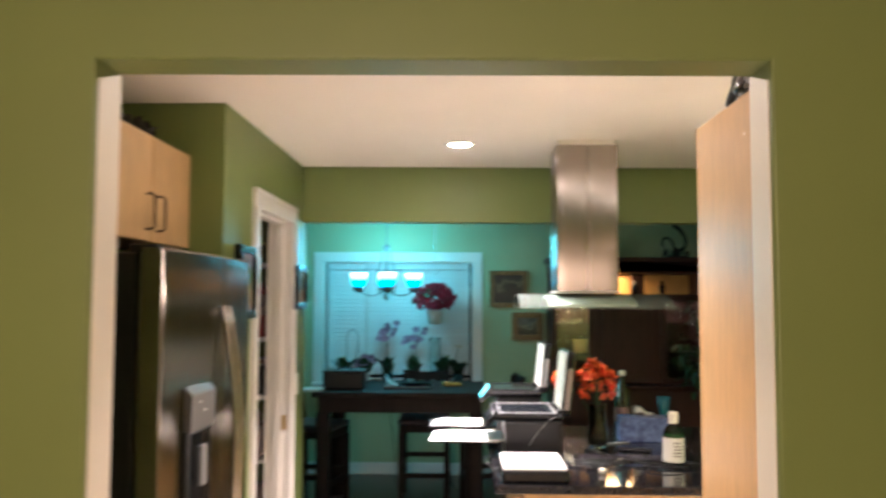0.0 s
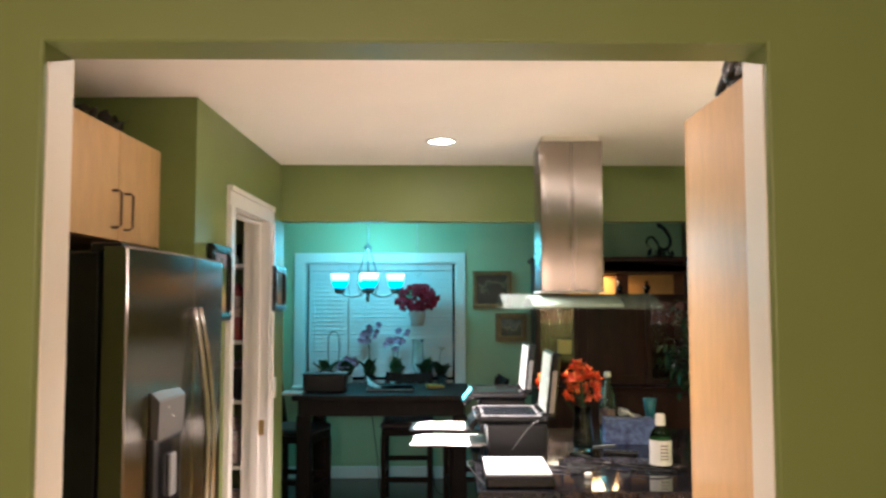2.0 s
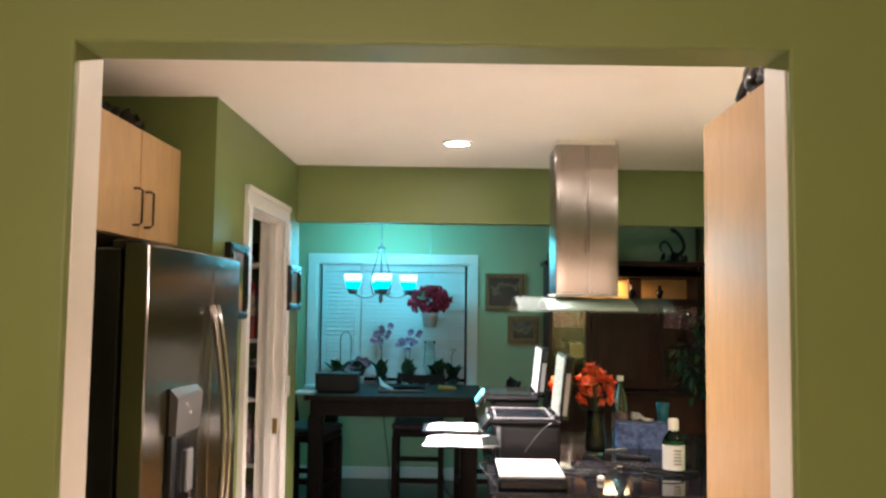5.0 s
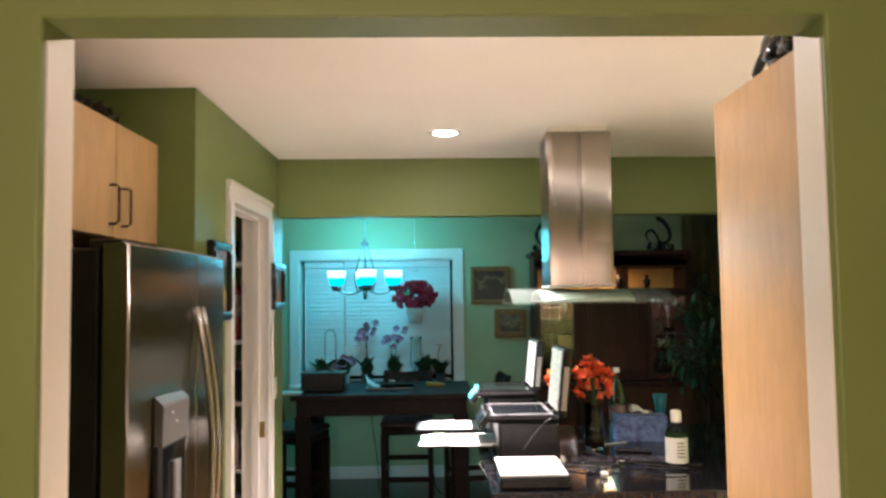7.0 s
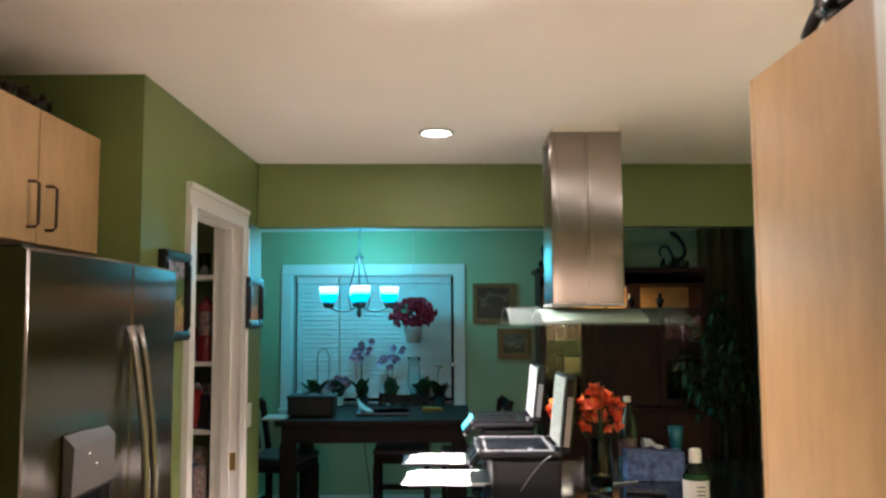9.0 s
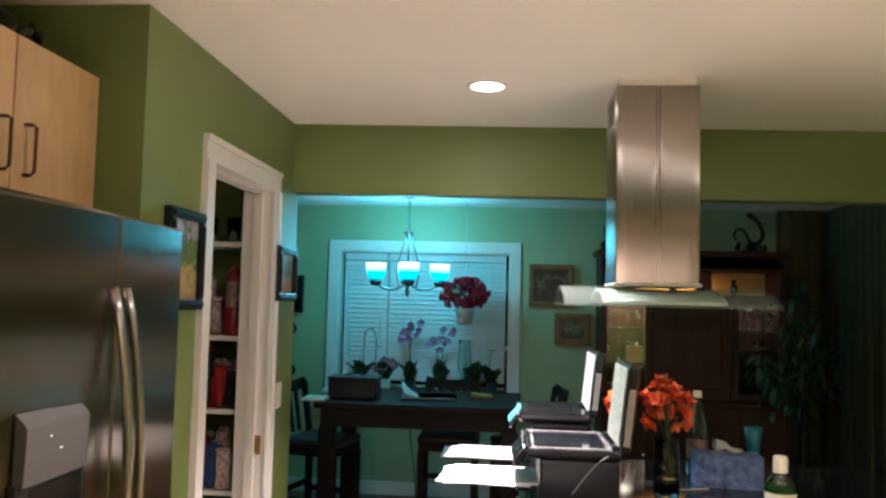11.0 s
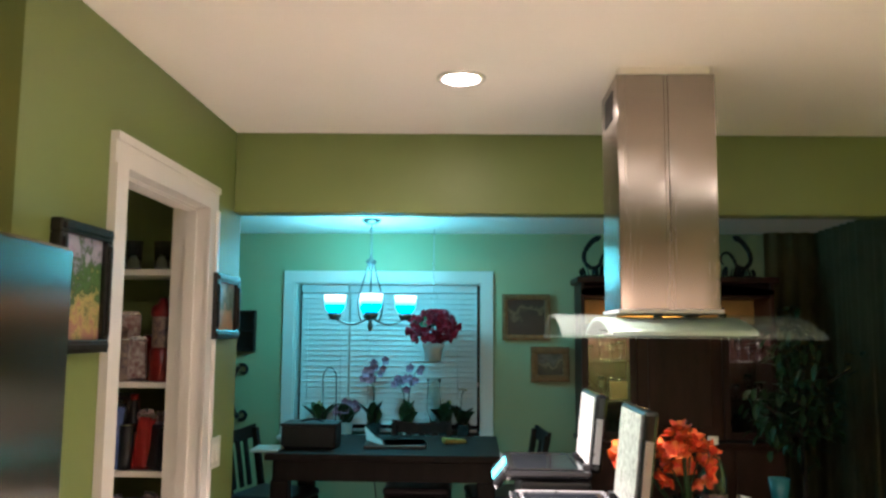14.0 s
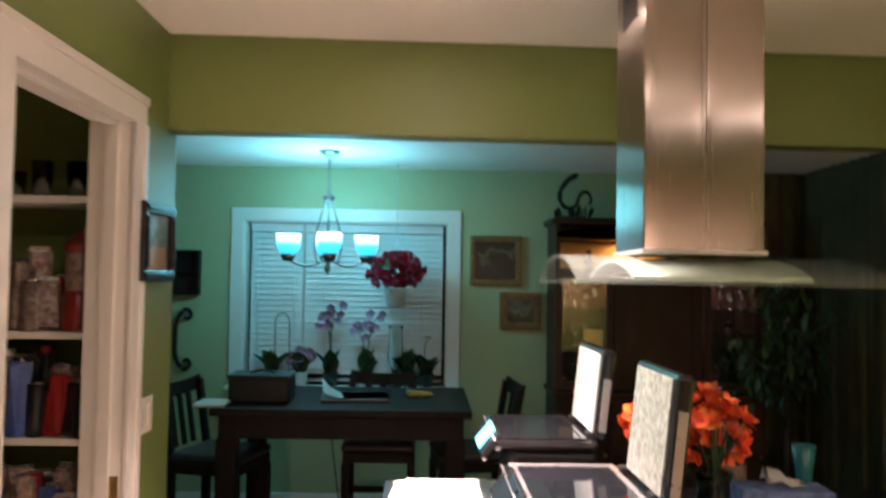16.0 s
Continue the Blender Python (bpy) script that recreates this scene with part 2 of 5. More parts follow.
def art(name, stops, scale, seed):
    """A painting: patches of a few colours."""
    m = bpy.data.materials.new(name)
    m.use_nodes = True
    nt = m.node_tree
    b = nt.nodes["Principled BSDF"]
    tc = nt.nodes.new("ShaderNodeTexCoord")
    sep = nt.nodes.new("ShaderNodeSeparateXYZ")
    nt.links.new(tc.outputs["Generated"], sep.inputs[0])
    n = nt.nodes.new("ShaderNodeTexNoise")
    n.noise_dimensions = "4D"
    n.inputs["W"].default_value, n.inputs["Scale"].default_value, n.inputs["Detail"].default_value = seed, scale, 5
    nt.links.new(tc.outputs["Object"], n.inputs["Vector"])
    ma = nt.nodes.new("ShaderNodeMath")
    ma.operation = "MULTIPLY_ADD"
    nt.links.new(n.outputs[0], ma.inputs[0])
    ma.inputs[1].default_value = 1.7
    sub = nt.nodes.new("ShaderNodeMath")
    sub.operation = "SUBTRACT"
    nt.links.new(sep.outputs[2], sub.inputs[0])
    sub.inputs[1].default_value = 0.85
    nt.links.new(sub.outputs[0], ma.inputs[2])
    r = nt.nodes.new("ShaderNodeValToRGB")
    while len(r.color_ramp.elements) < len(stops):
        r.color_ramp.elements.new(0.5)
    for e, (p, c) in zip(r.color_ramp.elements, stops):
        e.position, e.color = p, (*c, 1)
    nt.links.new(ma.outputs[0], r.inputs[0])
    nt.links.new(r.outputs[0], b.inputs["Base Color"])
    b.inputs["Roughness"].default_value = 0.35
    return m


# ---- builders ----
def box(bm, x0, x1, y0, y1, z0, z1, bevel=0.0, seg=2, m=None):
    r = bmesh.ops.create_cube(bm, size=1.0)
    bmesh.ops.scale(bm, vec=(x1 - x0, y1 - y0, z1 - z0), verts=r["verts"])
    bmesh.ops.translate(bm, vec=((x0 + x1) / 2, (y0 + y1) / 2, (z0 + z1) / 2), verts=r["verts"])
    vs = r["verts"]
    if bevel:
        es = list({e for v in vs for e in v.link_edges})
        g = bmesh.ops.bevel(bm, geom=es, offset=bevel, segments=seg, affect="EDGES", profile=0.5)
        vs = list({v for f in g["faces"] for v in f.verts} | {v for v in vs if v.is_valid})
    if m is not None:
        bmesh.ops.transform(bm, matrix=m, verts=vs)
    return bm


def boxes(*specs, bevel=0.0):
    bm = bmesh.new()
    for s in specs:
        box(bm, *s, bevel=bevel)
    return bm


def lathe(profile, seg=24, m=None, bm=None):
    """Turns (radius, height) pairs round z."""
    bm = bm or bmesh.new()
    rings = []
    for r, z in profile:
        if r < 1e-5:
            rings.append([bm.verts.new((0, 0, z))])
        else:
            rings.append([bm.verts.new((r * math.cos(2 * math.pi * i / seg), r * math.sin(2 * math.pi * i / seg), z)) for i in range(seg)])
    for a, b in zip(rings, rings[1:]):
        for i in range(seg):
            j = (i + 1) % seg
            if len(a) == 1 and len(b) == 1:
                continue
            if len(a) == 1:
                bm.faces.new((a[0], b[j], b[i]))
            elif len(b) == 1:
                bm.faces.new((a[i], a[j], b[0]))
            else:
                bm.faces.new((a[i], a[j], b[j], b[i]))
    vs = [v for ring in rings for v in ring]
    for f in {f for v in vs for f in v.link_faces}:
        f.smooth = True
    if m is not None:
        bmesh.ops.transform(bm, matrix=m, verts=vs)
    return bm


def tube(points, radius, seg=10, bm=None, taper=None):
    """A round bar along points."""
    bm = bm or bmesh.new()
    pts = [Vector(p) for p in points]
    rings = []
    for i, p in enumerate(pts):
        d = (pts[min(i + 1, len(pts) - 1)] - pts[max(i - 1, 0)]).normalized()
        side = d.cross(Vector((0, 0, 1)) if abs(d.z) < 0.9 else Vector((0, 1, 0))).normalized()
        up = side.cross(d)
        r = radius if not taper else radius + (taper - radius) * i / (len(pts) - 1)
        rings.append([bm.verts.new(p + r * (math.cos(2 * math.pi * k / seg) * side + math.sin(2 * math.pi * k / seg) * up)) for k in range(seg)])
    for a, b in zip(rings, rings[1:]):
        for k in range(seg):
            f = bm.faces.new((a[k], a[(k + 1) % seg], b[(k + 1) % seg], b[k]))
            f.smooth = True
    bm.faces.new(rings[0][::-1]), bm.faces.new(rings[-1])
    return bm


def arc(n, fn):
    return [fn(i / (n - 1)) for i in range(n)]


def petal(bm, m, length, width, cup=0.3, n=4):
    """One leaf or petal, curved along its length."""
    left, mid, right = [], [], []
    for i in range(n + 1):
        u = i / n
        w = width * math.sin(math.pi * min(0.97, 0.08 + 0.9 * u)) ** 0.65 / 2
        z = cup * length * u * u
        left.append(bm.verts.new(m @ Vector((-w, u * length, z + w * 0.35))))
        mid.append(bm.verts.new(m @ Vector((0, u * length, z))))
        right.append(bm.verts.new(m @ Vector((w, u * length, z + w * 0.35))))
    for a, b in ((left, mid), (mid, right)):
        for i in range(n):
            f = bm.faces.new((a[i], b[i], b[i + 1], a[i + 1]))
            f.smooth = True


def finish(bm):
    bmesh.ops.recalc_face_normals(bm, faces=bm.faces)
    return bm


def mesh_of(name, bm, material):
    finish(bm)
    me = bpy.data.meshes.new(name)
    bm.to_mesh(me)
    bm.free()
    me.materials.append(material)
    return me


def part(name, bm, material, parent, label="", m=None):
    ob = new(name, mesh_of(name, bm, material))
    ob.parent = parent
    if m is not None:
        ob.matrix_basis = m
    return tagged(ob, label) if label else ob


def share(name, me, parent, m):
    ob = new(name, me)
    ob.parent = parent
    ob.matrix_basis = m
    return ob


def thing(name, m, label, category, group="", kind=""):
    ob = new(name)
    ob.matrix_basis = m
    return tagged(ob, label, category, group, kind)


def setting(name, bm, material, label="", category=""):
    return tagged(new(name, mesh_of(name, bm, material)), label, category, kind="structure")


# ---- structure ----
XL, XR = -0.69, 2.9          # kitchen's left wall face, far right wall
YO0, YO1 = 1.75, 1.86        # wall with the opening
OL, OR, OT = -0.458, 0.881, 2.11
YB0, YB1 = 4.93, 5.03        # dropped beam
YW = 7.80                    # window wall
setting("floor", boxes((-3.2, 3.2, YB1, 8.2, -0.1, 0.0)), M["floor"], "dark wooden plank floor", "floor")
# Out of view; its pale surface is a reflector for the ceiling.
setting("floor_kitchen", boxes((-3.2, 3.2, -3.0, YB1, -0.1, 0.0)), M["bounce"], "unseen kitchen floor, made pale to bounce light upward", "floor")
setting("ceiling", boxes((-3.2, 3.2, -3.0, 8.2, H, H + 0.12)), M["ceil"], "off-white painted plaster ceiling", "ceiling")
HD = H - 0.055               # the dining ceiling sits a little lower
setting("ceiling_dining", boxes((-2.9, 3.0, YB1, YW, HD, H - 0.003)), M["ceil"], "off-white painted plaster ceiling of the dining room", "ceiling")


def walled(points, at, round_by=0.0):
    """A wall cut as one outline of (along, height), eight corners of which the third to sixth go round the
    opening; from depth at[0] to at[1] along y, the opening's near edge rounded."""
    bm = bmesh.new()
    away = {2: (-1, 0), 3: (-1, 1), 4: (1, 1), 5: (1, 0)}
    steps = [i / 6 * math.pi / 2 for i in range(7)] if round_by else [math.pi / 2]
    rings = []
    for q in steps:
        off, y = round_by * (1 - math.sin(q)), at[0] + round_by * (1 - math.cos(q))
        rings.append({i: bm.verts.new((points[i][0] + away[i][0] * off, y, points[i][1] + away[i][1] * off)) for i in away})
    near = [rings[0][i] if i in away else bm.verts.new((points[i][0], at[0], points[i][1])) for i in range(8)]
    far = [bm.verts.new((u, at[1], z)) for u, z in points]
    rings.append({i: far[i] for i in away})
    bm.faces.new(near), bm.faces.new(far[::-1])
    for i, j in ((0, 1), (6, 7), (7, 0)):
        bm.faces.new((near[i], near[j], far[j], far[i]))
    for lo, hi in zip(rings, rings[1:]):
        for i, j in ((2, 3), (3, 4), (4, 5)):
            bm.faces.new((lo[i], lo[j], hi[j], hi[i]))
    bm.faces.new([near[1]] + [r[2] for r in rings] + [far[1]])
    bm.faces.new([near[6]] + [r[5] for r in rings] + [far[6]])
    return bm


BN = 0.007                   # softened plaster corner round the opening
WRAP = 0.016                 # wall paint carried round the corner
OLP, ORP = OL + 0.009, OR - 0.009
setting("wall_opening", walled([(-3.0, H), (-3.0, 0), (OLP, 0), (OLP, OT + 0.010), (ORP, OT), (ORP, 0), (3.0, 0), (3.0, H)], (YO0, YO1), BN), M["olive"], "olive green wall with a wide round-edged opening", "wall")


def jamb_paint(x, side, top):
    """A white coat on the jamb; its slanted top edge draws the header's shadow line."""
    bm = bmesh.new()
    prof = [(YO0 + WRAP, 0.0), (YO1 + 0.002, 0.0), (YO1 + 0.002, top - 0.001), (YO0 + WRAP, top - 0.034)]
    rows = [[bm.verts.new((xx, y, z)) for y, z in prof] for xx in (x, x + side * 0.003)]
    bm.faces.new(rows[0]), bm.faces.new(rows[1][::-1])
    for i in range(4):
        bm.faces.new((rows[0][i], rows[0][(i + 1) % 4], rows[1][(i + 1) % 4], rows[1][i]))
    return bm


setting("trim_opening_a", jamb_paint(OLP, 1, OT + 0.010), M["cream"], "cream painted jamb of the opening", "trim")
setting("trim_opening_b", jamb_paint(ORP, -1, OT), M["cream"], "cream painted jamb of the opening", "trim")
setting("wall_hall", boxes((-3.0, -2.9, -2.9, YO0, 0, H), (2.9, 3.0, -2.9, YO0, 0, H), (-3.0, 3.0, -3.0, -2.9, 0, H)), M["olive"], "olive green hall walls behind the camera", "wall")
# left kitchen wall: alcove return, then the wall with the pantry doorway
DY0, DY1, DT = 3.90, 4.602, 2.07
setting("wall_alcove", boxes((-1.53, -1.43, YO1, 3.38, 0, H)), M["olive"], "olive green wall behind the refrigerator", "wall")
setting("wall_return", boxes((-1.53, XL - 0.12, 3.38, 3.48, 0, H)), M["olive"], "olive green wall return beside the refrigerator", "wall")
pantry_wall = setting("wall_pantry", walled([(3.38, H), (3.38, 0), (DY0 - 0.015, 0), (DY0 - 0.015, DT + 0.015), (DY1 + 0.015, DT + 0.015), (DY1 + 0.015, 0), (YB1, 0), (YB1, H)], (0.0, 0.12)), M["olive"], "olive green kitchen wall with a pantry doorway", "wall")
pantry_wall.matrix_basis = pose(XL, 0, 0, 0, 0, 90)
setting("wall_pantry_back", boxes((-1.53, -1.43, 3.48, YB0, 0, H), (-1.53, XL - 0.12, YB0, YB1, 0, H)), M["olive"], "olive green wall behind the pantry shelves", "wall")
beam = setting("beam", boxes((0, XR - XL, 0, YB1 - YB0, OT - 0.004, H), bevel=0.004), M["olive"], "olive green dropped beam between kitchen and dining room", "beam")
beam.matrix_basis = pose(XL, YB0, 0, 0, 0, 1.9)
setting("wall_kitchen_right", boxes((XR, XR + 0.1, YO1, YW, 0, H)), M["olive"], "olive green wall on the far side", "wall")
setting("wall_dining_front", boxes((-3.0, -1.43, YB0, YB1, 0, H)), M["sage"], "sage green dining room wall", "wall")
setting("wall_dining_left", boxes((-3.0, -2.9, YB1, YW, 0, H)), M["sage"], "sage green dining room wall", "wall")
WX0, WX1, WZ0, WZ1 = -1.075, 0.36, 0.86, 2.005
setting("wall_window", boxes((-3.0, WX0, YW, YW + 0.2, 0, H), (WX1, 3.0, YW, YW + 0.2, 0, H), (WX0, WX1, YW, YW + 0.2, 0, WZ0), (WX0, WX1, YW, YW + 0.2, WZ1, H)), M["sage"], "sage green dining room wall with a wide window", "wall")
setting("baseboard", boxes((-2.9, 1.05, YW - 0.015, YW, 0, 0.11), bevel=0.004), M["white"], "white painted baseboard under the window", "baseboard")


def casing(name, label, side, a0, a1, top, width, at):
    """Door casing on the wall x = at, with a stepped profile."""
    root = thing(name, pose(0, 0, 0), label, "trim", kind="structure")
    for nm, y0, y1 in (("casing_board", a0 - width, a0), ("casing_board", a1, a1 + width)):
        b = boxes((at, at + 0.016, y0, y1, 0, top))
        yo = y0 if y0 < a0 else y1 - 0.024
        box(b, at + 0.016, at + 0.024, yo, yo + 0.024, 0, top)
        part(nm, b, M["white"], root)
    b = boxes((at, at + 0.016, a0 - width, a1 + width, top, top + width))
    box(b, at + 0.016, at + 0.024, a0 - width, a1 + width, top + width - 0.024, top + width)
    part("casing_head", b, M["white"], root)
    return root


pd = casing("door_1", "white painted pantry door frame with stepped casing", 1, DY0, DY1, DT, 0.088, XL)
part("jamb", boxes((XL - 0.125, XL + 0.004, DY1, DY1 + 0.015, 0, DT), (XL - 0.075, XL - 0.035, DY1 - 0.012, DY1, 0, DT)), M["white"], pd)
part("jamb", boxes((XL - 0.125, XL + 0.004, DY0 - 0.015, DY0, 0, DT), (XL - 0.075, XL - 0.035, DY0, DY0 + 0.012, 0, DT)), M["white"], pd)
part("jamb_head", boxes((XL - 0.125, XL + 0.004, DY0 - 0.015, DY1 + 0.015, DT, DT + 0.015), (XL - 0.075, XL - 0.035, DY0, DY1, DT - 0.012, DT)), M["white"], pd)
part("strike_plate", boxes((XL - 0.034, XL - 0.006, DY1 - 0.003, DY1, 0.93, 1.01), bevel=0.001), M["brass"], pd, "brass strike plate")

# window: casing, lining, sill, panes
win = thing("window_1", pose(0, 0, 0), "white-framed dining room window at night", "window", kind="structure")
part("casing_board", boxes((WX0 - 0.087, WX0, YW - 0.02, YW, WZ0 - 0.1, WZ1), bevel=0.003), M["white"], win)
part("casing_board", boxes((WX1, WX1 + 0.087, YW - 0.02, YW, WZ0 - 0.1, WZ1), bevel=0.003), M["white"], win)
part("casing_head", boxes((WX0 - 0.087, WX1 + 0.087, YW - 0.02, YW, WZ1, WZ1 + 0.088), bevel=0.003), M["white"], win)
part("lining", boxes((WX0, WX0 + 0.012, YW, YW + 0.2, WZ0, WZ1), (WX1 - 0.012, WX1, YW, YW + 0.2, WZ0, WZ1), (WX0, WX1, YW, YW + 0.2, WZ1 - 0.012, WZ1)), M["white"], win)
part("window_sill", boxes((WX0 - 0.08, WX1 + 0.08, YW - 0.14, YW + 0.19, WZ0 - 0.03, WZ0), bevel=0.005), M["white"], win)
part("mullion", boxes((-0.69, -0.64, YW + 0.15, YW + 0.19, WZ0, WZ1 - 0.012)), M["white"], win)
part("pane", boxes((WX0 + 0.012, -0.69, YW + 0.165, YW + 0.175, WZ0, WZ1 - 0.012)), M["night"], win)
part("pane", boxes((-0.64, WX1 - 0.012, YW + 0.165, YW + 0.175, WZ0, WZ1 - 0.012)), M["night"], win)
tagged(setting("backdrop_night", boxes((-3, 3, 8.6, 8.62, -0.1, 3)), M["night"], "dark night outside the window", "backdrop"))


def blind(x0, x1, label):
    root = thing("window_blind", pose((x0 + x1) / 2, YW + 0.10, 0), label, "blind", "blinds in the window")
    w = (x1 - x0) / 2
    part("headrail", boxes((-w, w, -0.025, 0.03, WZ1 - 0.075, WZ1 - 0.014), bevel=0.004), M["slat"], root)
    b = bmesh.new()
    box(b, -w, w, -0.024, 0.024, -0.0015, 0.0015)
    bmesh.ops.rotate(b, matrix=Matrix.Rotation(radians(63), 3, "X"), verts=b.verts)
    me = mesh_of("slat", b, M["slat"])
    z = WZ1 - 0.10
    while z > WZ0 + 0.05:
        share("slat", me, root, pose(0, random.uniform(-0.0005, 0.0005), z, random.uniform(-0.4, 0.4)))
        z -= 0.040
    part("bottom_rail", boxes((-w, w, -0.02, 0.02, WZ0 + 0.012, WZ0 + 0.03), bevel=0.004), M["slat"], root)
    for x in (-w * 0.7, w * 0.7):
        part("ladder_cord", tube([(x, -0.028, WZ1 - 0.07), (x, -0.028, WZ0 + 0.02)], 0.0016, 6), M["slat"], root)
    return root


blind(WX0 + 0.035, -0.672, "narrow white slatted blind, closed, in the window")
blind(-0.658, WX1 - 0.035, "wide white slatted blind, closed, in the window")


# ---- ceiling fixtures ----
def downlight(x, y, drop, lens):
    root = thing("downlight", pose(x, y, H), "recessed round ceiling downlight, switched on", "ceiling light", "recessed downlights")
    part("trim_ring", lathe([(0.080, -0.0005), (0.080, -0.006), (0.066, -0.010), (0.056, -0.004), (0.056, 0.0)], 32), M["white"], root)
    part("lens", lathe([(0.0, -drop), (0.022, -drop * 0.94), (0.040, -drop * 0.75), (0.050, -drop * 0.45), (0.0555, -0.002)], 32), M[lens], root)


# The third fixture only houses the added lamp; it is out of view.
for i, (x, y, watts, spread) in enumerate(DOWNLIGHTS):
    downlight(x, y, 0.024 if i else 0.012, "flood" if i else "lit")


# ---- kitchen: refrigerator and the cabinet over it ----
def refrigerator():
    root = thing("refrigerator", pose(0, 0, 0), "stainless side-by-side refrigerator with black sides and ice dispenser", "refrigerator")
    FX, top = -0.61, 1.80
    part("body", boxes((-1.40, -0.70, 2.57, 3.365, 0.02, 1.785), bevel=0.006), M["black"], root, "black enamel cabinet body")
    seam, yc, half, sag = 3.078, 3.035, 0.47, 0.026

    def front(y):
        return FX - 0.006 + sag * (1 - ((y - yc) / half) ** 2)

    for name, y0, y1 in (("freezer_door", 2.565, seam - 0.003), ("fridge_door", seam + 0.003, 3.505)):
        bm = bmesh.new()
        ys = [y0] + [y0 + 0.005 + (y1 - y0 - 0.010) * i / 14 for i in range(15)] + [y1]
        outline = [(front(y) - (0.005 if y in (y0, y1) else 0.0), y) for y in ys] + [(FX - 0.075, y1), (FX - 0.075, y0)]
        rings = [[bm.verts.new((x, y, z)) for x, y in outline] for z in (0.09, top - 0.008, top)]
        for v in rings[2][:len(ys)]:
            v.co.x -= 0.008
        n = len(outline)
        for lo, hi in zip(rings, rings[1:]):
            for i in range(n):
                bm.faces.new((lo[i], lo[(i + 1) % n], hi[(i + 1) % n], hi[i]))
        bm.faces.new(rings[0][::-1]), bm.faces.new(rings[2])
        bm.normal_update()
        for e in bm.edges:
            e.smooth = e.calc_face_angle(0.0) < 0.6
        for f in bm.faces:
            f.smooth = True
        d = part(name, bm, M["fridge"], root, "brushed stainless door")
        hy = seam + (-0.033 if name == "freezer_door" else 0.029)
        pts = arc(17, lambda u: (front(hy) + 0.008 + 0.056 * math.sin(math.pi * u) ** 0.8, hy, 0.62 + 1.0 * u))
        part("handle", tube(pts, 0.0115, 12), M["handle"], d, "curved steel bar handle")
    FX = front(2.84) + 0.002
    disp = part("dispenser", boxes((FX - 0.008, FX + 0.010, 2.704, 2.95, 0.94, 1.232), bevel=0.004), M["black"], root, "black ice and water dispenser")
    b = bmesh.new()
    prof = [(FX - 0.004, 1.226), (FX + 0.018, 1.226), (FX + 0.022, 1.338), (FX + 0.018, 1.346), (FX - 0.004, 1.368)]
    rows = [[b.verts.new((x, y, z)) for x, z in prof] for y in (2.712, 2.942)]
    for i in range(5):
        b.faces.new((rows[0][i], rows[0][(i + 1) % 5], rows[1][(i + 1) % 5], rows[1][i]))
    b.faces.new(rows[0]), b.faces.new(rows[1])
    part("control_panel", b, M["panel"], disp, "grey control panel with a sloping top")
    part("alcove", boxes((FX + 0.010, FX + 0.012, 2.745, 2.935, 0.96, 1.215)), M["gloss"], disp)
    part("paddle", boxes((FX + 0.012, FX + 0.024, 2.815, 2.865, 1.04, 1.17), bevel=0.004), M["grey"], disp)
    for y, z in ((2.795, 1.315), (2.835, 1.285)):
        part("indicator", lathe([(0.002, 0), (0.002, 0.0015), (0, 0.002)], 10, pose(FX + 0.0205, y, z, 0, 90, 0)), M["dim"], disp, "small lit indicator")
    part("grille", boxes((-0.70, -0.66, 2.58, 3.36, 0.0, 0.085)), M["black"], root)
    part("hinge_cover", boxes((-0.74, -0.65, 2.60, 2.66, 1.785, 1.812), bevel=0.005), M["black"], root)


refrigerator()


def bar_handle(parent, m):
    pts = [(0, -0.062, 0), (0, -0.062, 0.02), (0, -0.055, 0.03), (0, 0.055, 0.03), (0, 0.062, 0.02), (0, 0.062, 0)]
    pts = [(p[2], p[0], p[1]) for p in pts]
    return part("handle", tube(pts, 0.0043, 10), M["bronze"], parent, "dark bronze bar handle", m)


def over_cabinet():
    root = thing("wall_cabinet", pose(0, 0, 0), "maple wall cabinet with two doors above the refrigerator", "cabinet")
    part("body", boxes((-1.43, -0.848, 2.20, 3.376, 1.845, 2.225), bevel=0.002), M["maple"], root)
    for y0, y1, hy in ((2.205, 2.605, None), (2.610, 2.992, 2.945), (2.997, 3.376, 3.042)):
        d = part("door", boxes((-0.847, -0.827, y0, y1, 1.847, 2.223), bevel=0.003), M["maple"], root)
        if hy:
            bar_handle(d, pose(-0.827, hy, 1.95))


over_cabinet()

# dried garland on the cabinet
gar = thing("dried_garland", pose(-1.02, 2.9, 2.226), "dark dried leafy garland on top of the cabinet", "garland")
b = bmesh.new()
rnd = random.Random(4)
for i in range(460):
    m = pose(rnd.uniform(-0.18, 0.12), rnd.uniform(-0.62, 0.40), rnd.uniform(0.0, 0.075), rnd.uniform(-40, 45), rnd.uniform(-60, 60), rnd.uniform(0, 360))
    petal(b, m, rnd.uniform(0.03, 0.06), 0.028, 0.4, 3)
part("leaves", b, M["dryleaf"], gar)
part("stem", tube(arc(12, lambda u: (0.02 * math.sin(9 * u), -0.45 + 0.8 * u, 0.012 + 0.03 * u)), 0.008, 8), M["dryleaf"], gar)

# tall maple cabinet beside the opening
tall = thing("tall_cabinet", pose(0, 0, 0), "tall maple pantry cabinet beside the opening", "cabinet")
part("body", boxes((0.937, 1.55, 1.864, 2.455, 0.0, 2.132), bevel=0.003), M["maple"], tall)
for x0, x1, hx in ((0.937, 1.242, 1.20), (1.245, 1.55, 1.285)):
    d = part("door", boxes((x0, x1, 2.456, 2.476, 0.1, 2.132), bevel=0.003), M["maple"], tall)
    bar_handle(d, pose(hx, 2.476, 1.1, 0, 0, 90))
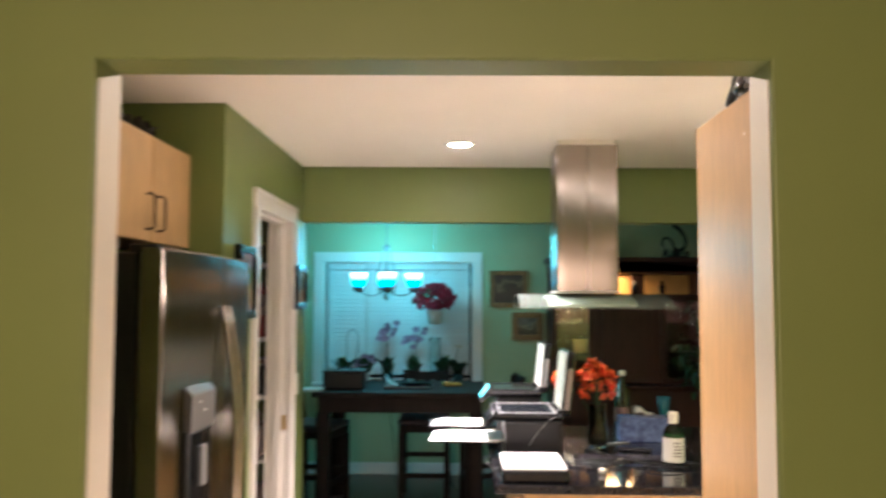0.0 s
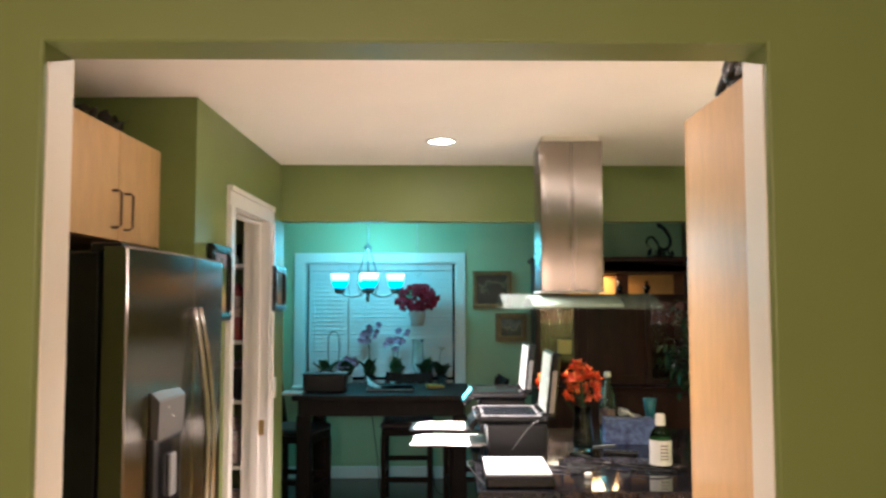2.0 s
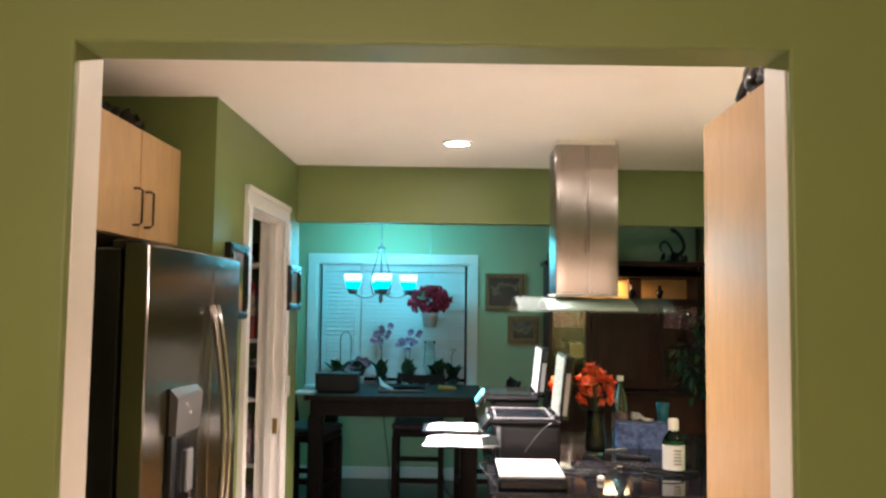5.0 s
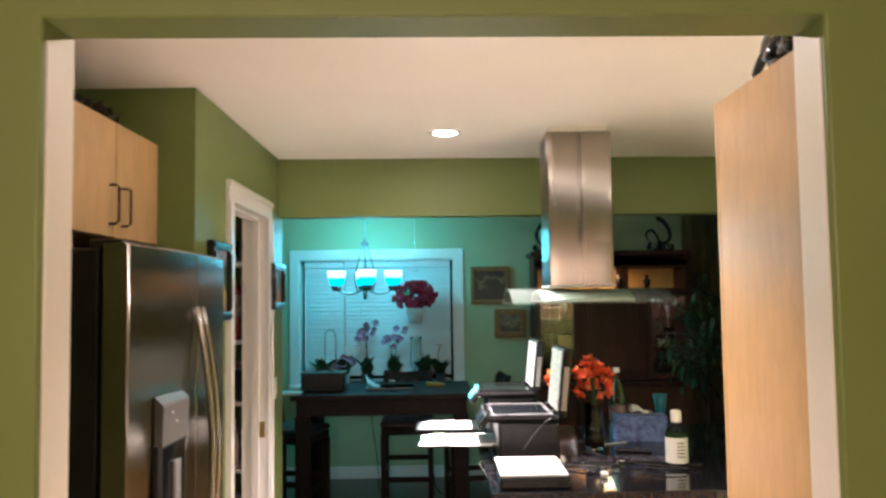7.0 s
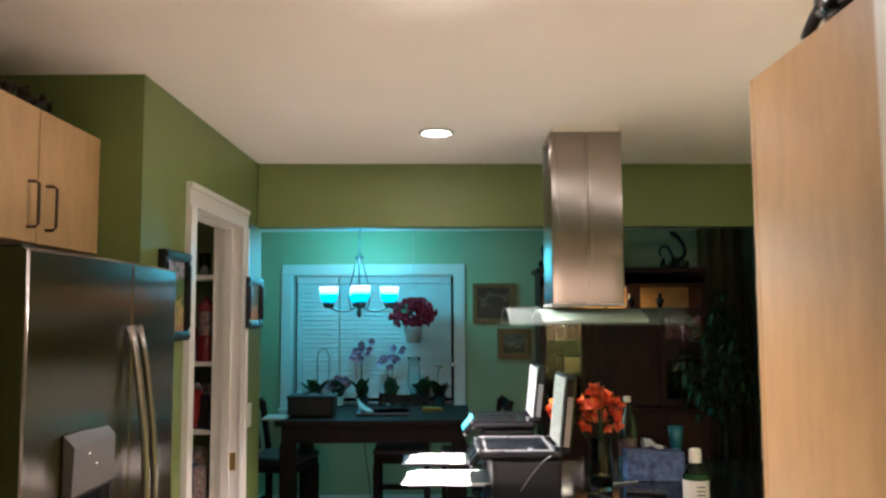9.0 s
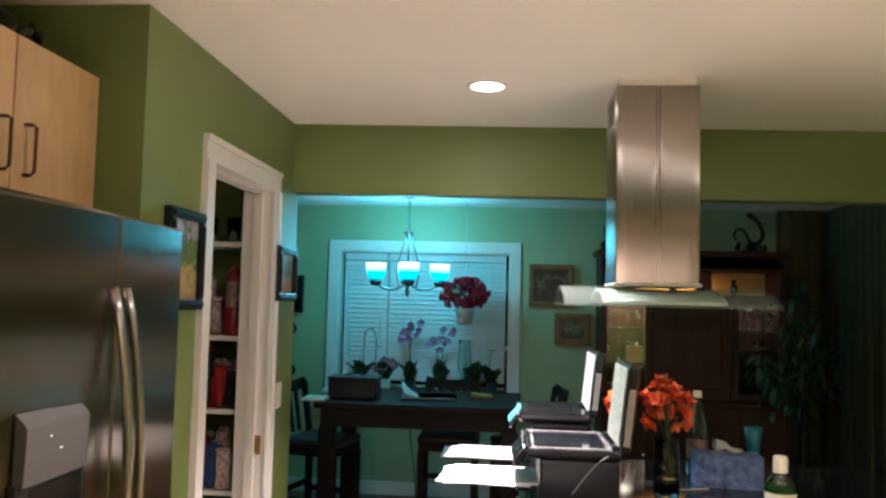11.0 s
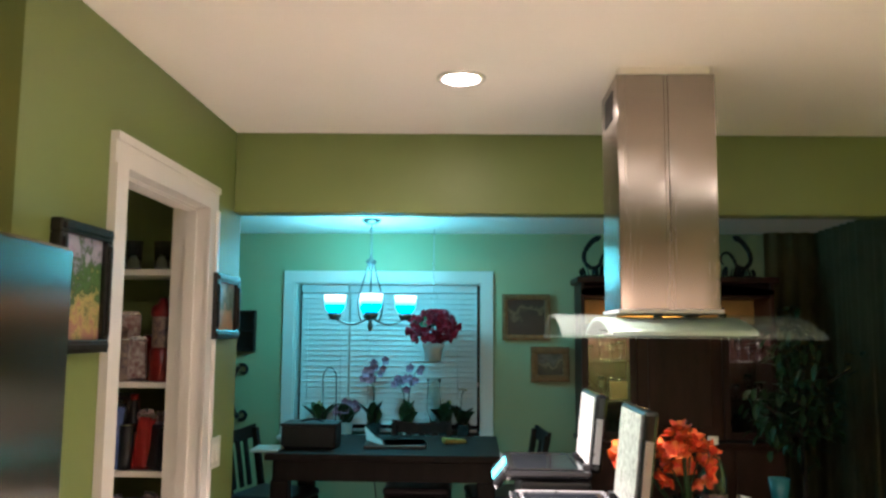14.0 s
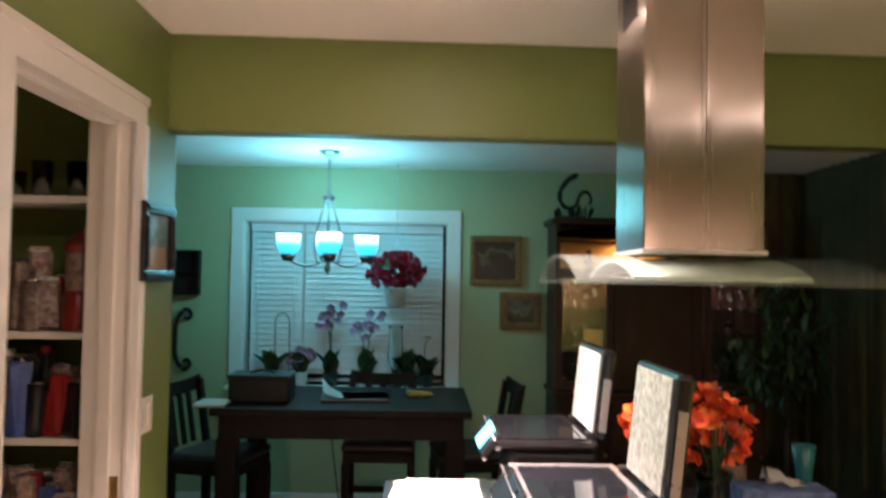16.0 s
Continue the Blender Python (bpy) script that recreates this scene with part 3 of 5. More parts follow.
# small dark ornament on it
orn = thing("mask_ornament", pose(0.985, 2.12, 2.132), "small black and white ornament lying on the cabinet", "ornament")
part("body", lathe([(0.0, 0.0), (0.05, 0.004), (0.06, 0.03), (0.045, 0.06), (0.0, 0.075)], 18), M["gloss"], orn)
part("strap", tube(arc(14, lambda u: (-0.03 - 0.008 * math.sin(3 * u), 0.12 - 0.2 * u, 0.012 + 0.03 * math.sin(3.1 * u))), 0.012, 8), M["black"], orn)
part("rim", tube(arc(20, lambda u: (-0.04, 0.055 * math.cos(6.28 * u), 0.045 + 0.03 * math.sin(6.28 * u))), 0.007, 8), M["grey"], orn)

# ---- island ----
isl = thing("kitchen_island", pose(0, 0, 0), "maple kitchen island base under the granite top", "cabinet")
part("body", boxes((0.52, 2.35, 3.46, 4.86, 0.09, 0.885)), M["maple"], isl)
part("plinth", boxes((0.56, 2.30, 3.52, 4.80, 0.0, 0.09)), M["black"], isl)
for i in range(4):
    x0 = 0.525 + i * 0.456
    d = part("door", boxes((x0, x0 + 0.452, 3.44, 3.459, 0.10, 0.70), bevel=0.003), M["maple"], isl)
    bar_handle(d, pose(x0 + 0.4, 3.44, 0.6, 0, 0, -90))
    d = part("drawer", boxes((x0, x0 + 0.452, 3.44, 3.459, 0.705, 0.88), bevel=0.003), M["maple"], isl)
top = thing("worktop", pose(0, 0, 0), "polished black granite worktop on the island", "worktop")
part("slab", boxes((0.40, 2.40, 3.39, 5.02 - 0.14, 0.885, 0.92), bevel=0.005), M["granite"], top)


def hood():
    root = thing("range_hood", pose(0.885, 4.27, 0), "stainless island range hood with curved glass canopy", "range hood")
    w, d = 0.15, 0.14
    # two halves with a double seam, upper sleeve a little narrower
    top = 2.412
    def rolled(x0, x1, z0, z1, k):
        """Folded sheet with rolled front corners and a slight twist."""
        bm = bmesh.new()
        r = 0.006
        loop = [(x0, d), (x0, -d + r), (x0 + r * 0.13, -d + r * 0.5), (x0 + r * 0.5, -d + r * 0.13)]
        loop += [(x0 + r + (x1 - x0 - 2 * r) * i / 6, -d) for i in range(7)]
        loop += [(x1 - r * 0.5, -d + r * 0.13), (x1 - r * 0.13, -d + r * 0.5), (x1, -d + r), (x1, d)]
        rings = []
        for j in range(11):
            q = j / 10
            rings.append([bm.verts.new((x, y + (k * (x - x0) * (q - 0.5) * 0.5 * math.sin(math.pi * q) if y < -d + r else 0), z0 + (z1 - z0) * q)) for x, y in loop])
        n = len(loop)
        for lo, hi in zip(rings, rings[1:]):
            for i in range(n):
                bm.faces.new((lo[i], lo[(i + 1) % n], hi[(i + 1) % n], hi[i]))
        bm.faces.new(rings[0][::-1]), bm.faces.new(rings[-1])
        bm.normal_update()
        for e in bm.edges:
            e.smooth = e.calc_face_angle(0.0) < 0.8
        for f in bm.faces:
            f.smooth = True
        return bm

    for x0, x1, k in ((-w, -0.005, 0.02), (0.005, w, 0.09)):
        part("chimney_panel", rolled(x0, x1, 1.892, top, k), M["steel"], root)
    part("chimney_sleeve", rolled(-w, w, 1.6905, 1.8915, 0.0), M["steel"], root)
    part("seam_strip", boxes((-0.0048, 0.0048, -d + 0.005, d - 0.002, 1.893, top - 0.001)), M["steel"], root)
    part("duct", boxes((-w + 0.012, w - 0.012, -d + 0.012, d - 0.012, top - 0.02, H)), M["ceil"], root, "pale inner duct at the ceiling")
    b = bmesh.new()
    for k in range(7):
        box(b, -w - 0.0025, -w + 0.002, -0.075, 0.075, H - 0.15 + 0.014 * k, H - 0.143 + 0.014 * k)
    part("vent_slot", b, M["black"], root)
    part("collar", boxes((-w - 0.006, w + 0.006, -d - 0.006, d + 0.006, 1.6775, 1.690), bevel=0.003), M["housing"], root)
    # arched steel housing under the arched glass
    def arch(x0, x1, gy, drop, thick):
        b = bmesh.new()
        n = 18
        rows = []
        for off in (0.0, thick):
            rows.append([[b.verts.new((x, v * gy, 1.677 - 0.067 * (v * gy / 0.29) ** 2 - drop - off)) for x in (x0, x1)] for v in [-1 + 2 * i / n for i in range(n + 1)]])
        lo, hi = rows
        for i in range(n):
            for r in (lo, hi):
                b.faces.new((r[i][0], r[i][1], r[i + 1][1], r[i + 1][0])).smooth = True
            for s in (0, 1):
                b.faces.new((lo[i][s], hi[i][s], hi[i + 1][s], lo[i + 1][s]))
        for i in (0, n):
            b.faces.new((lo[i][0], lo[i][1], hi[i][1], hi[i][0]))
        return b

    part("housing", arch(-0.20, 0.22, 0.24, 0.0085, 0.010), M["housing"], root, "arched steel housing")
    part("blower_box", boxes((-0.17, 0.19, -0.15, 0.15, 1.622, 1.632), bevel=0.004), M["steel"], root)
    part("grease_filter", boxes((-0.15, 0.17, -0.13, 0.13, 1.6185, 1.6215)), M["black"], root)
    b = arch(-0.34, 0.392, 0.29, 0.0, 0.007)
    part("glass_canopy", b, M["hoodglass"], root, "curved greenish glass canopy")
    return root


hood()


def printer(name, x, y, pad, label, screen, rim, front, lift, lid_y, lid_h, long, wide, mid):
    """An all-in-one printer that faces -x, lid up at its back."""
    root = thing(name, pose(x, y, 0.92), label, "printer", "printers on the worktop")
    part("body", boxes((front + 0.05, 0.19, -0.20, 0.20, 0.0, 0.165 + lift), bevel=0.012), M["black"], root)
    part("scanner_deck", boxes((front, 0.195, -0.205, 0.205, 0.166 + lift, 0.198 + lift), bevel=0.014), M["gloss"], root)
    f, zb = front + 0.016, 0.199 + lift
    part("bed_frame", boxes((f, 0.165, -0.19, -0.165, zb, zb + 0.004), (f, 0.165, 0.165, 0.19, zb, zb + 0.004), (f, f + 0.02, -0.165, 0.165, zb, zb + 0.004), (0.15, 0.165, -0.165, 0.165, zb, zb + 0.004), bevel=0.0015), M[rim], root, "scanner bed frame")
    part("scanner_glass", boxes((f + 0.02, 0.15, -0.165, 0.165, zb - 0.0005, zb + 0.0015)), M["night"], root)
    part("rim_strip", tube([(front - 0.001, y0, 0.196 + lift) for y0 in (-0.19, 0.0, 0.19)], 0.0035, 8), M["silver"], root, "silver edge strip")
    if not screen:
        part("cable", tube(arc(14, lambda u: (0.15 - 0.12 * u, -0.207, 0.185 + lift - 0.13 * u ** 1.4)), 0.0022, 6), M["grey"], root)
    lid = part("lid", boxes((0.0, 0.04, -0.172, 0.172, 0.0, lid_h), bevel=0.012), M["gloss"], root, "open black scanner lid", pose(0.185, lid_y, 0.19 + lift, 0, 6, 0))
    part("lid_pad", boxes((-0.004, 0.0, -0.14, 0.15, 0.022, lid_h - 0.015), bevel=0.0015), M[pad], lid, "pale lid underside")
    part("latch_strip", boxes((0.008, 0.030, -0.1745, -0.1715, 0.03, lid_h - 0.08), bevel=0.001), M["silver"], lid, "pale strip on the lid edge")
    for hy in (-0.13, 0.13):
        part("hinge", boxes((0.17, 0.20, hy - 0.02, hy + 0.02, 0.19 + lift, 0.212 + lift), bevel=0.004), M["black"], root)
    panel = part("control_panel", boxes((-0.012, 0.012, -0.16, 0.16, -0.04, 0.045), bevel=0.008), M["gloss"], root, "tilted control panel", pose(front - 0.006, -0.03, 0.172 + lift, 0, 40, 0))
    part("screen", boxes((-0.0145, -0.012, -0.075, 0.075, -0.033, 0.038)), M["screen" if screen else "night"], panel, "lit cyan screen" if screen else "dark screen")
    tray = part("output_tray", boxes((-0.40, front + 0.06, -0.125, 0.125, 0.052, 0.060), bevel=0.002), M["black"], root)
    for k in range(5):
        b = boxes((-long, long, -wide, wide, 0, 0.0009))
        part("printed_sheet", b, M["paper"], tray, "white printed sheet", pose(mid + 0.008 * k, 0.004 * k, 0.0608 + 0.0012 * k, 0, 0, (-5, 4, 1, 8, -3)[k]))
    return root


printer("printer", 0.545, 4.14, "speckle", "black all-in-one printer, lid open, sheets in its tray", False, "silver", -0.13, 0.0, -0.035, 0.30, 0.165, 0.135, -0.258)
printer("printer", 0.490, 4.575, "pad", "black all-in-one printer, lid open, with a lit screen", True, "gloss", -0.09, 0.055, -0.005, 0.255, 0.14, 0.108, -0.235)

# small white-topped device at the front
dev = thing("label_printer", pose(0.565, 3.60, 0.92), "low black device with a white lid on the worktop", "device")
part("body", boxes((-0.135, 0.135, -0.18, 0.17, 0.0, 0.048), bevel=0.012), M["gloss"], dev)
part("lid", boxes((-0.13, 0.125, -0.165, 0.165, 0.048, 0.058), bevel=0.004), M["pad"], dev, "white lid")
part("cord", tube(arc(18, lambda u: (-0.13 - 0.07 * math.sin(3.14 * u), 0.12 - 0.28 * u, 0.035 + 0.05 * math.sin(3.14 * u) - 0.03 * u)), 0.003, 8), M["black"], dev)

# vase of orange flowers
vase = thing("flower_vase", pose(0.935, 4.20, 0.92), "smoky clear glass vase of orange silk lilies", "vase")
part("vase", lathe([(0.0, 0.0), (0.040, 0.0), (0.046, 0.01), (0.050, 0.07), (0.044, 0.14), (0.040, 0.19), (0.046, 0.215), (0.043, 0.215), (0.036, 0.19), (0.040, 0.14), (0.046, 0.07), (0.041, 0.018), (0.0, 0.014)], 32), M["smoke"], vase, "smoky clear glass")
b = bmesh.new()
for k in range(6):
    petal(b, pose(0, 0, 0, 12 + 22 * (k % 2), 0, 60 * k), 0.046, 0.034, 0.25, 4)
bloom = mesh_of("bloom", b, M["orange"])
rnd = random.Random(9)
for i in range(46):
    a, e = rnd.uniform(0, 6.28), rnd.uniform(0.0, 1.5)
    r = rnd.uniform(0.042, 0.072)
    c = (r * math.cos(a) * math.cos(e) * 1.25, r * math.sin(a) * math.cos(e) * 0.8, 0.345 + 0.095 * math.sin(e) - rnd.uniform(0, 0.10))
    tilt = Vector(c) - Vector((0, 0, 0.30))
    m = Matrix.Translation(c) @ tilt.to_track_quat("Z", "Y").to_matrix().to_4x4() @ pose(0, 0, 0, 0, 0, rnd.uniform(0, 60))
    share("bloom", bloom, vase, m @ Matrix.Scale(rnd.uniform(0.62, 0.9), 4))
    if i % 6 == 0:
        part("stem", tube([(0, 0, 0.1), (c[0] * 0.3, c[1] * 0.3, 0.24), c], 0.003, 6), M["leaf"], vase)

for k, (x, y, z) in enumerate(((-0.16, 0.12, 0.33), (-0.18, 0.14, 0.30))):
    share("bloom", bloom, vase, pose(x, y, z, 40 + 20 * k, -50, 30 * k))
    part("stem", tube([(0, 0, 0.12), (x * 0.5, y * 0.5, 0.26), (x, y, z)], 0.003, 6), M["leaf"], vase)

bot = thing("glass_bottle", pose(1.135, 4.60, 0.92), "clear glass bottle with a white cap", "bottle")
part("bottle", lathe([(0, 0), (0.038, 0), (0.042, 0.01), (0.042, 0.20), (0.034, 0.24), (0.016, 0.28), (0.015, 0.315), (0.017, 0.32)], 28), M["glass"], bot)
part("cap", lathe([(0.018, 0.316), (0.018, 0.342), (0.0, 0.344)], 20), M["plate"], bot, "white screw cap")
part("label", lathe([(0.0428, 0.07), (0.0428, 0.15)], 28), M["mixed"], bot, "printed paper label")

tb = thing("tissue_box", pose(1.205, 4.42, 0.92, 0, 0, -4), "blue patterned tissue box on the worktop", "tissue box")
part("carton", boxes((-0.125, 0.125, -0.06, 0.06, 0.0, 0.125), bevel=0.003), M["tissue"], tb)
b = bmesh.new()
g = [[b.verts.new((-0.05 + 0.022 * i, -0.03 + 0.03 * j, 0.125 + (0.055 - 0.010 * i) * (1 - abs(j - 1) * 0.75) + 0.006 * ((i * 7 + j * 3) % 3))) for i in range(6)] for j in range(3)]
for j in range(2):
    for i in range(5):
        f = b.faces.new((g[j][i], g[j][i + 1], g[j + 1][i + 1], g[j + 1][i]))
        f.smooth = True
bmesh.ops.solidify(b, geom=b.faces[:], thickness=0.002)
part("tissue", b, M["paper"], tb, "white tissue sticking out")

gb = thing("lotion_bottle", pose(1.203, 3.80, 0.92), "green bottle with a white label and cap", "bottle")
part("bottle", lathe([(0, 0), (0.042, 0), (0.046, 0.008), (0.046, 0.135), (0.038, 0.16), (0.02, 0.18), (0.018, 0.19)], 28), M["greenglass"], gb)
part("label", lathe([(0.0468, 0.02), (0.0468, 0.125)], 28), M["label"], gb, "white paper label")
part("cap", lathe([(0.022, 0.185), (0.022, 0.228), (0.018, 0.234), (0.0, 0.235)], 24), M["plate"], gb, "white flip cap")
for k in range(5):
    part("print_bar", boxes((-0.012, 0.02, -0.0475, -0.0468, 0.045 + 0.014 * k, 0.050 + 0.014 * k)), M["mixed"], gb)

mat_thing = thing("beaded_mat", pose(1.02, 3.93, 0.92, 0, 0, -6), "dark shiny beaded mat lying on the worktop", "mat")
rnd = random.Random(3)
b = bmesh.new()
for i in range(240):
    x, y = rnd.uniform(-0.22, 0.22), rnd.uniform(-0.05, 0.05)
    r = rnd.uniform(0.005, 0.010)
    lathe([(0, 0), (r, 0.002), (r * 0.9, r), (0, r * 1.4)], 6, pose(x, y, 0.004), b)
tagged(part("beading", b, M["vinyl"], mat_thing), kind="stuff")
part("backing", boxes((-0.235, 0.235, -0.06, 0.06, 0.0, 0.004)), M["black"], mat_thing)
jar = thing("pill_cap", pose(0.86, 3.62, 0.92), "small white plastic cap on the worktop", "cap")
part("body", lathe([(0, 0), (0.015, 0), (0.016, 0.018), (0.013, 0.022), (0, 0.022)], 18), M["plate"], jar)
cup = thing("teal_vase", pose(1.365, 4.62, 0.92), "slim teal glass vase on the worktop", "vase")
part("vase", lathe([(0, 0.004), (0.022, 0), (0.020, 0.06), (0.026, 0.13), (0.036, 0.20), (0.033, 0.20), (0.023, 0.13), (0.017, 0.06)], 24), M["teal"], cup)


tab = thing("tablet", pose(1.02, 4.36, 0.92, 0, 0, 20), "dark tablet in a pale case lying on the worktop", "tablet")
part("case", boxes((-0.085, 0.085, -0.06, 0.06, 0, 0.008), bevel=0.003), M["grey"], tab)
part("screen", boxes((-0.075, 0.075, -0.052, 0.052, 0.008, 0.0095)), M["night"], tab)
for k, (x, y, a) in enumerate(((0.90, 4.02, 20), (1.28, 4.10, -35), (1.10, 4.12, 70))):
    rc = thing("remote_control", pose(x, y, 0.92, 0, 0, a), "black plastic remote control on the worktop", "remote control", "remotes on the worktop")
    part("body", boxes((-0.022, 0.022, -0.08, 0.08, 0, 0.016), bevel=0.006), M["black"], rc)
    for q in range(4):
        part("button", boxes((-0.006, 0.006, -0.05 + 0.03 * q, -0.04 + 0.03 * q, 0.016, 0.018), bevel=0.0008), M["silver"], rc)

rnd = random.Random(17)
for k in range(5):
    x, y = 0.80 + 0.11 * k, 3.72 + 0.06 * (k % 3)
    cb = thing("charging_cable", pose(x, y, 0.92), "tangled black charging cable on the worktop", "cable", "cables on the worktop")
    turns, a0, sx, sy = rnd.uniform(1.2, 2.6), rnd.uniform(0, 6), rnd.uniform(0.06, 0.12), rnd.uniform(0.03, 0.06)
    part("wire", tube(arc(40, lambda u: (sx * math.cos(a0 + 6.28 * turns * u) * (0.6 + 0.5 * u), sy * math.sin(a0 + 5.3 * turns * u) + 0.05 * u, 0.004 + 0.012 * abs(math.sin(7 * u + k)))), 0.0035, 6), M["black"], cb)
    part("plug", boxes((-0.011, 0.011, -0.018, 0.018, 0, 0.014), bevel=0.003), M["plate" if k == 2 else "black"], cb, "", pose(sx * math.cos(a0) * 0.6, sy * math.sin(a0), 0, 0, 0, 30 * k))

# ---- left wall pictures and switch ----
def wall_picture(name, m, w, h, depth, border, frame_mat, art_mat, label, mount=0.0):
    """A framed picture; its back lies on the local plane y = 0, and it faces -y."""
    root = thing(name, m, label, "picture", "framed pictures")
    for i, (x0, x1, z0, z1) in enumerate(((-w / 2, w / 2, h / 2 - border, h / 2), (-w / 2, w / 2, -h / 2, -h / 2 + border), (-w / 2, -w / 2 + border, -h / 2 + border, h / 2 - border), (w / 2 - border, w / 2, -h / 2 + border, h / 2 - border))):
        b = boxes((x0, x1, -depth, 0, z0, z1), bevel=min(0.004, depth / 4))
        t = border * 0.3
        box(b, x0 + t, x1 - t, -depth - 0.006, -depth + 0.004, z0 + t, z1 - t, 0.002)
        part("frame_bar", b, frame_mat, root)
    if mount:
        part("mount", boxes((-w / 2 + border, w / 2 - border, -depth * 0.45, -0.004, -h / 2 + border, h / 2 - border)), M["paper"], root)
    part("painting", boxes((-w / 2 + border + mount, w / 2 - border - mount, -depth * 0.45 - 0.002, -0.003, -h / 2 + border + mount, h / 2 - border - mount)), art_mat, root)
    return root


GARDEN = art("garden_scene", [(0.0, (0.32, 0.16, 0.12)), (0.16, (0.42, 0.34, 0.12)), (0.26, (0.20, 0.19, 0.07)), (0.34, (0.36, 0.31, 0.12)), (0.46, (0.03, 0.075, 0.02)), (0.66, (0.06, 0.15, 0.04)), (0.76, (0.04, 0.09, 0.04)), (0.86, (0.26, 0.26, 0.34)), (1.0, (0.36, 0.33, 0.42))], 34, 1.0)
BEACH = art("beach_scene", [(0.0, (0.45, 0.25, 0.12)), (0.35, (0.35, 0.28, 0.2)), (0.5, (0.05, 0.15, 0.12)), (0.8, (0.2, 0.35, 0.4)), (1.0, (0.4, 0.5, 0.5))], 16, 2.0)
STILL = art("dark_still_life", [(0.0, (0.01, 0.008, 0.006)), (0.55, (0.02, 0.015, 0.01)), (0.68, (0.10, 0.09, 0.05)), (0.78, (0.02, 0.018, 0.012)), (1.0, (0.012, 0.01, 0.008))], 9, 3.0)
LAND = art("dark_landscape", [(0.0, (0.03, 0.02, 0.012)), (0.35, (0.06, 0.045, 0.02)), (0.5, (0.18, 0.16, 0.10)), (0.62, (0.06, 0.05, 0.03)), (0.8, (0.10, 0.10, 0.08)), (1.0, (0.05, 0.05, 0.04))], 14, 4.0)
wall_picture("picture", pose(XL, 3.664, 1.718, 0, 0, 90), 0.268, 0.32, 0.03, 0.034, M["frameblk"], GARDEN, "black-framed garden painting beside the pantry door")
wall_picture("picture", pose(XL, 4.80, 1.712, 0, 0, 90), 0.29, 0.25, 0.034, 0.035, M["frameblk"], BEACH, "black-framed seaside painting beside the pantry door", 0.0)
wall_picture("picture", pose(0.696, YW, 1.746), 0.365, 0.348, 0.035, 0.042, M["gilt"], STILL, "gilt-framed dark still life on the dining wall")
wall_picture("picture", pose(0.873, YW, 1.395), 0.292, 0.262, 0.035, 0.052, M["gilt"], LAND, "gilt-framed small landscape on the dining wall")
bx = thing("shadow_box", pose(-1.49, YW, 1.63), "dark wooden shadow box on the dining wall", "shadow box")
part("back", boxes((-0.12, 0.12, -0.012, 0, -0.155, 0.155)), M["darkwood"], bx)
for s in ((-0.12, 0.12, -0.06, 0, 0.14, 0.155), (-0.12, 0.12, -0.06, 0, -0.155, -0.14), (-0.12, -0.105, -0.06, 0, -0.14, 0.14), (0.105, 0.12, -0.06, 0, -0.14, 0.14), (-0.105, 0.105, -0.055, 0, -0.006, 0.006)):
    part("board", boxes(s, bevel=0.002), M["darkwood"], bx)
scr = thing("scroll_ornament", pose(-1.49, YW - 0.012, 1.165), "black iron scroll ornament on the dining wall", "ornament")
part("bar", tube(arc(26, lambda u: (-0.075 + 0.05 * (2 * u - 1) ** 4 + 0.03, 0, -0.19 + 0.38 * u)), 0.017, 10), M["iron"], scr)
for s in (-1, 1):
    part("curl", tube(arc(22, lambda u: (0.03 + (0.045 - 0.03 * u) * math.sin(-0.5 + 4.6 * u), 0, s * (0.165 + (0.045 - 0.03 * u) * math.cos(-0.5 + 4.6 * u)))), 0.015, 10, taper=0.010), M["iron"], scr)
sw = thing("light_switch", pose(XL, 4.787, 1.158), "ivory double light switch plate", "switch")
part("plate", boxes((0, 0.006, -0.06, 0.06, -0.058, 0.058), bevel=0.002), M["plate"], sw)
for y in (-0.025, 0.025):
    part("rocker", boxes((0.006, 0.010, y - 0.016, y + 0.016, -0.033, 0.033), bevel=0.0015), M["plate"], sw)


# ---- pantry ----
rnd = random.Random(12)
SHELVES = (0.40, 0.76, 1.11, 1.43, 1.845)
for z in SHELVES:
    tagged(new("pantry_shelf", mesh_of("pantry_shelf", boxes((-1.43, -0.812, 4.64, 4.90, z - 0.022, z), bevel=0.002), M["white"])), "white painted pantry shelf", "shelf", "pantry shelves")


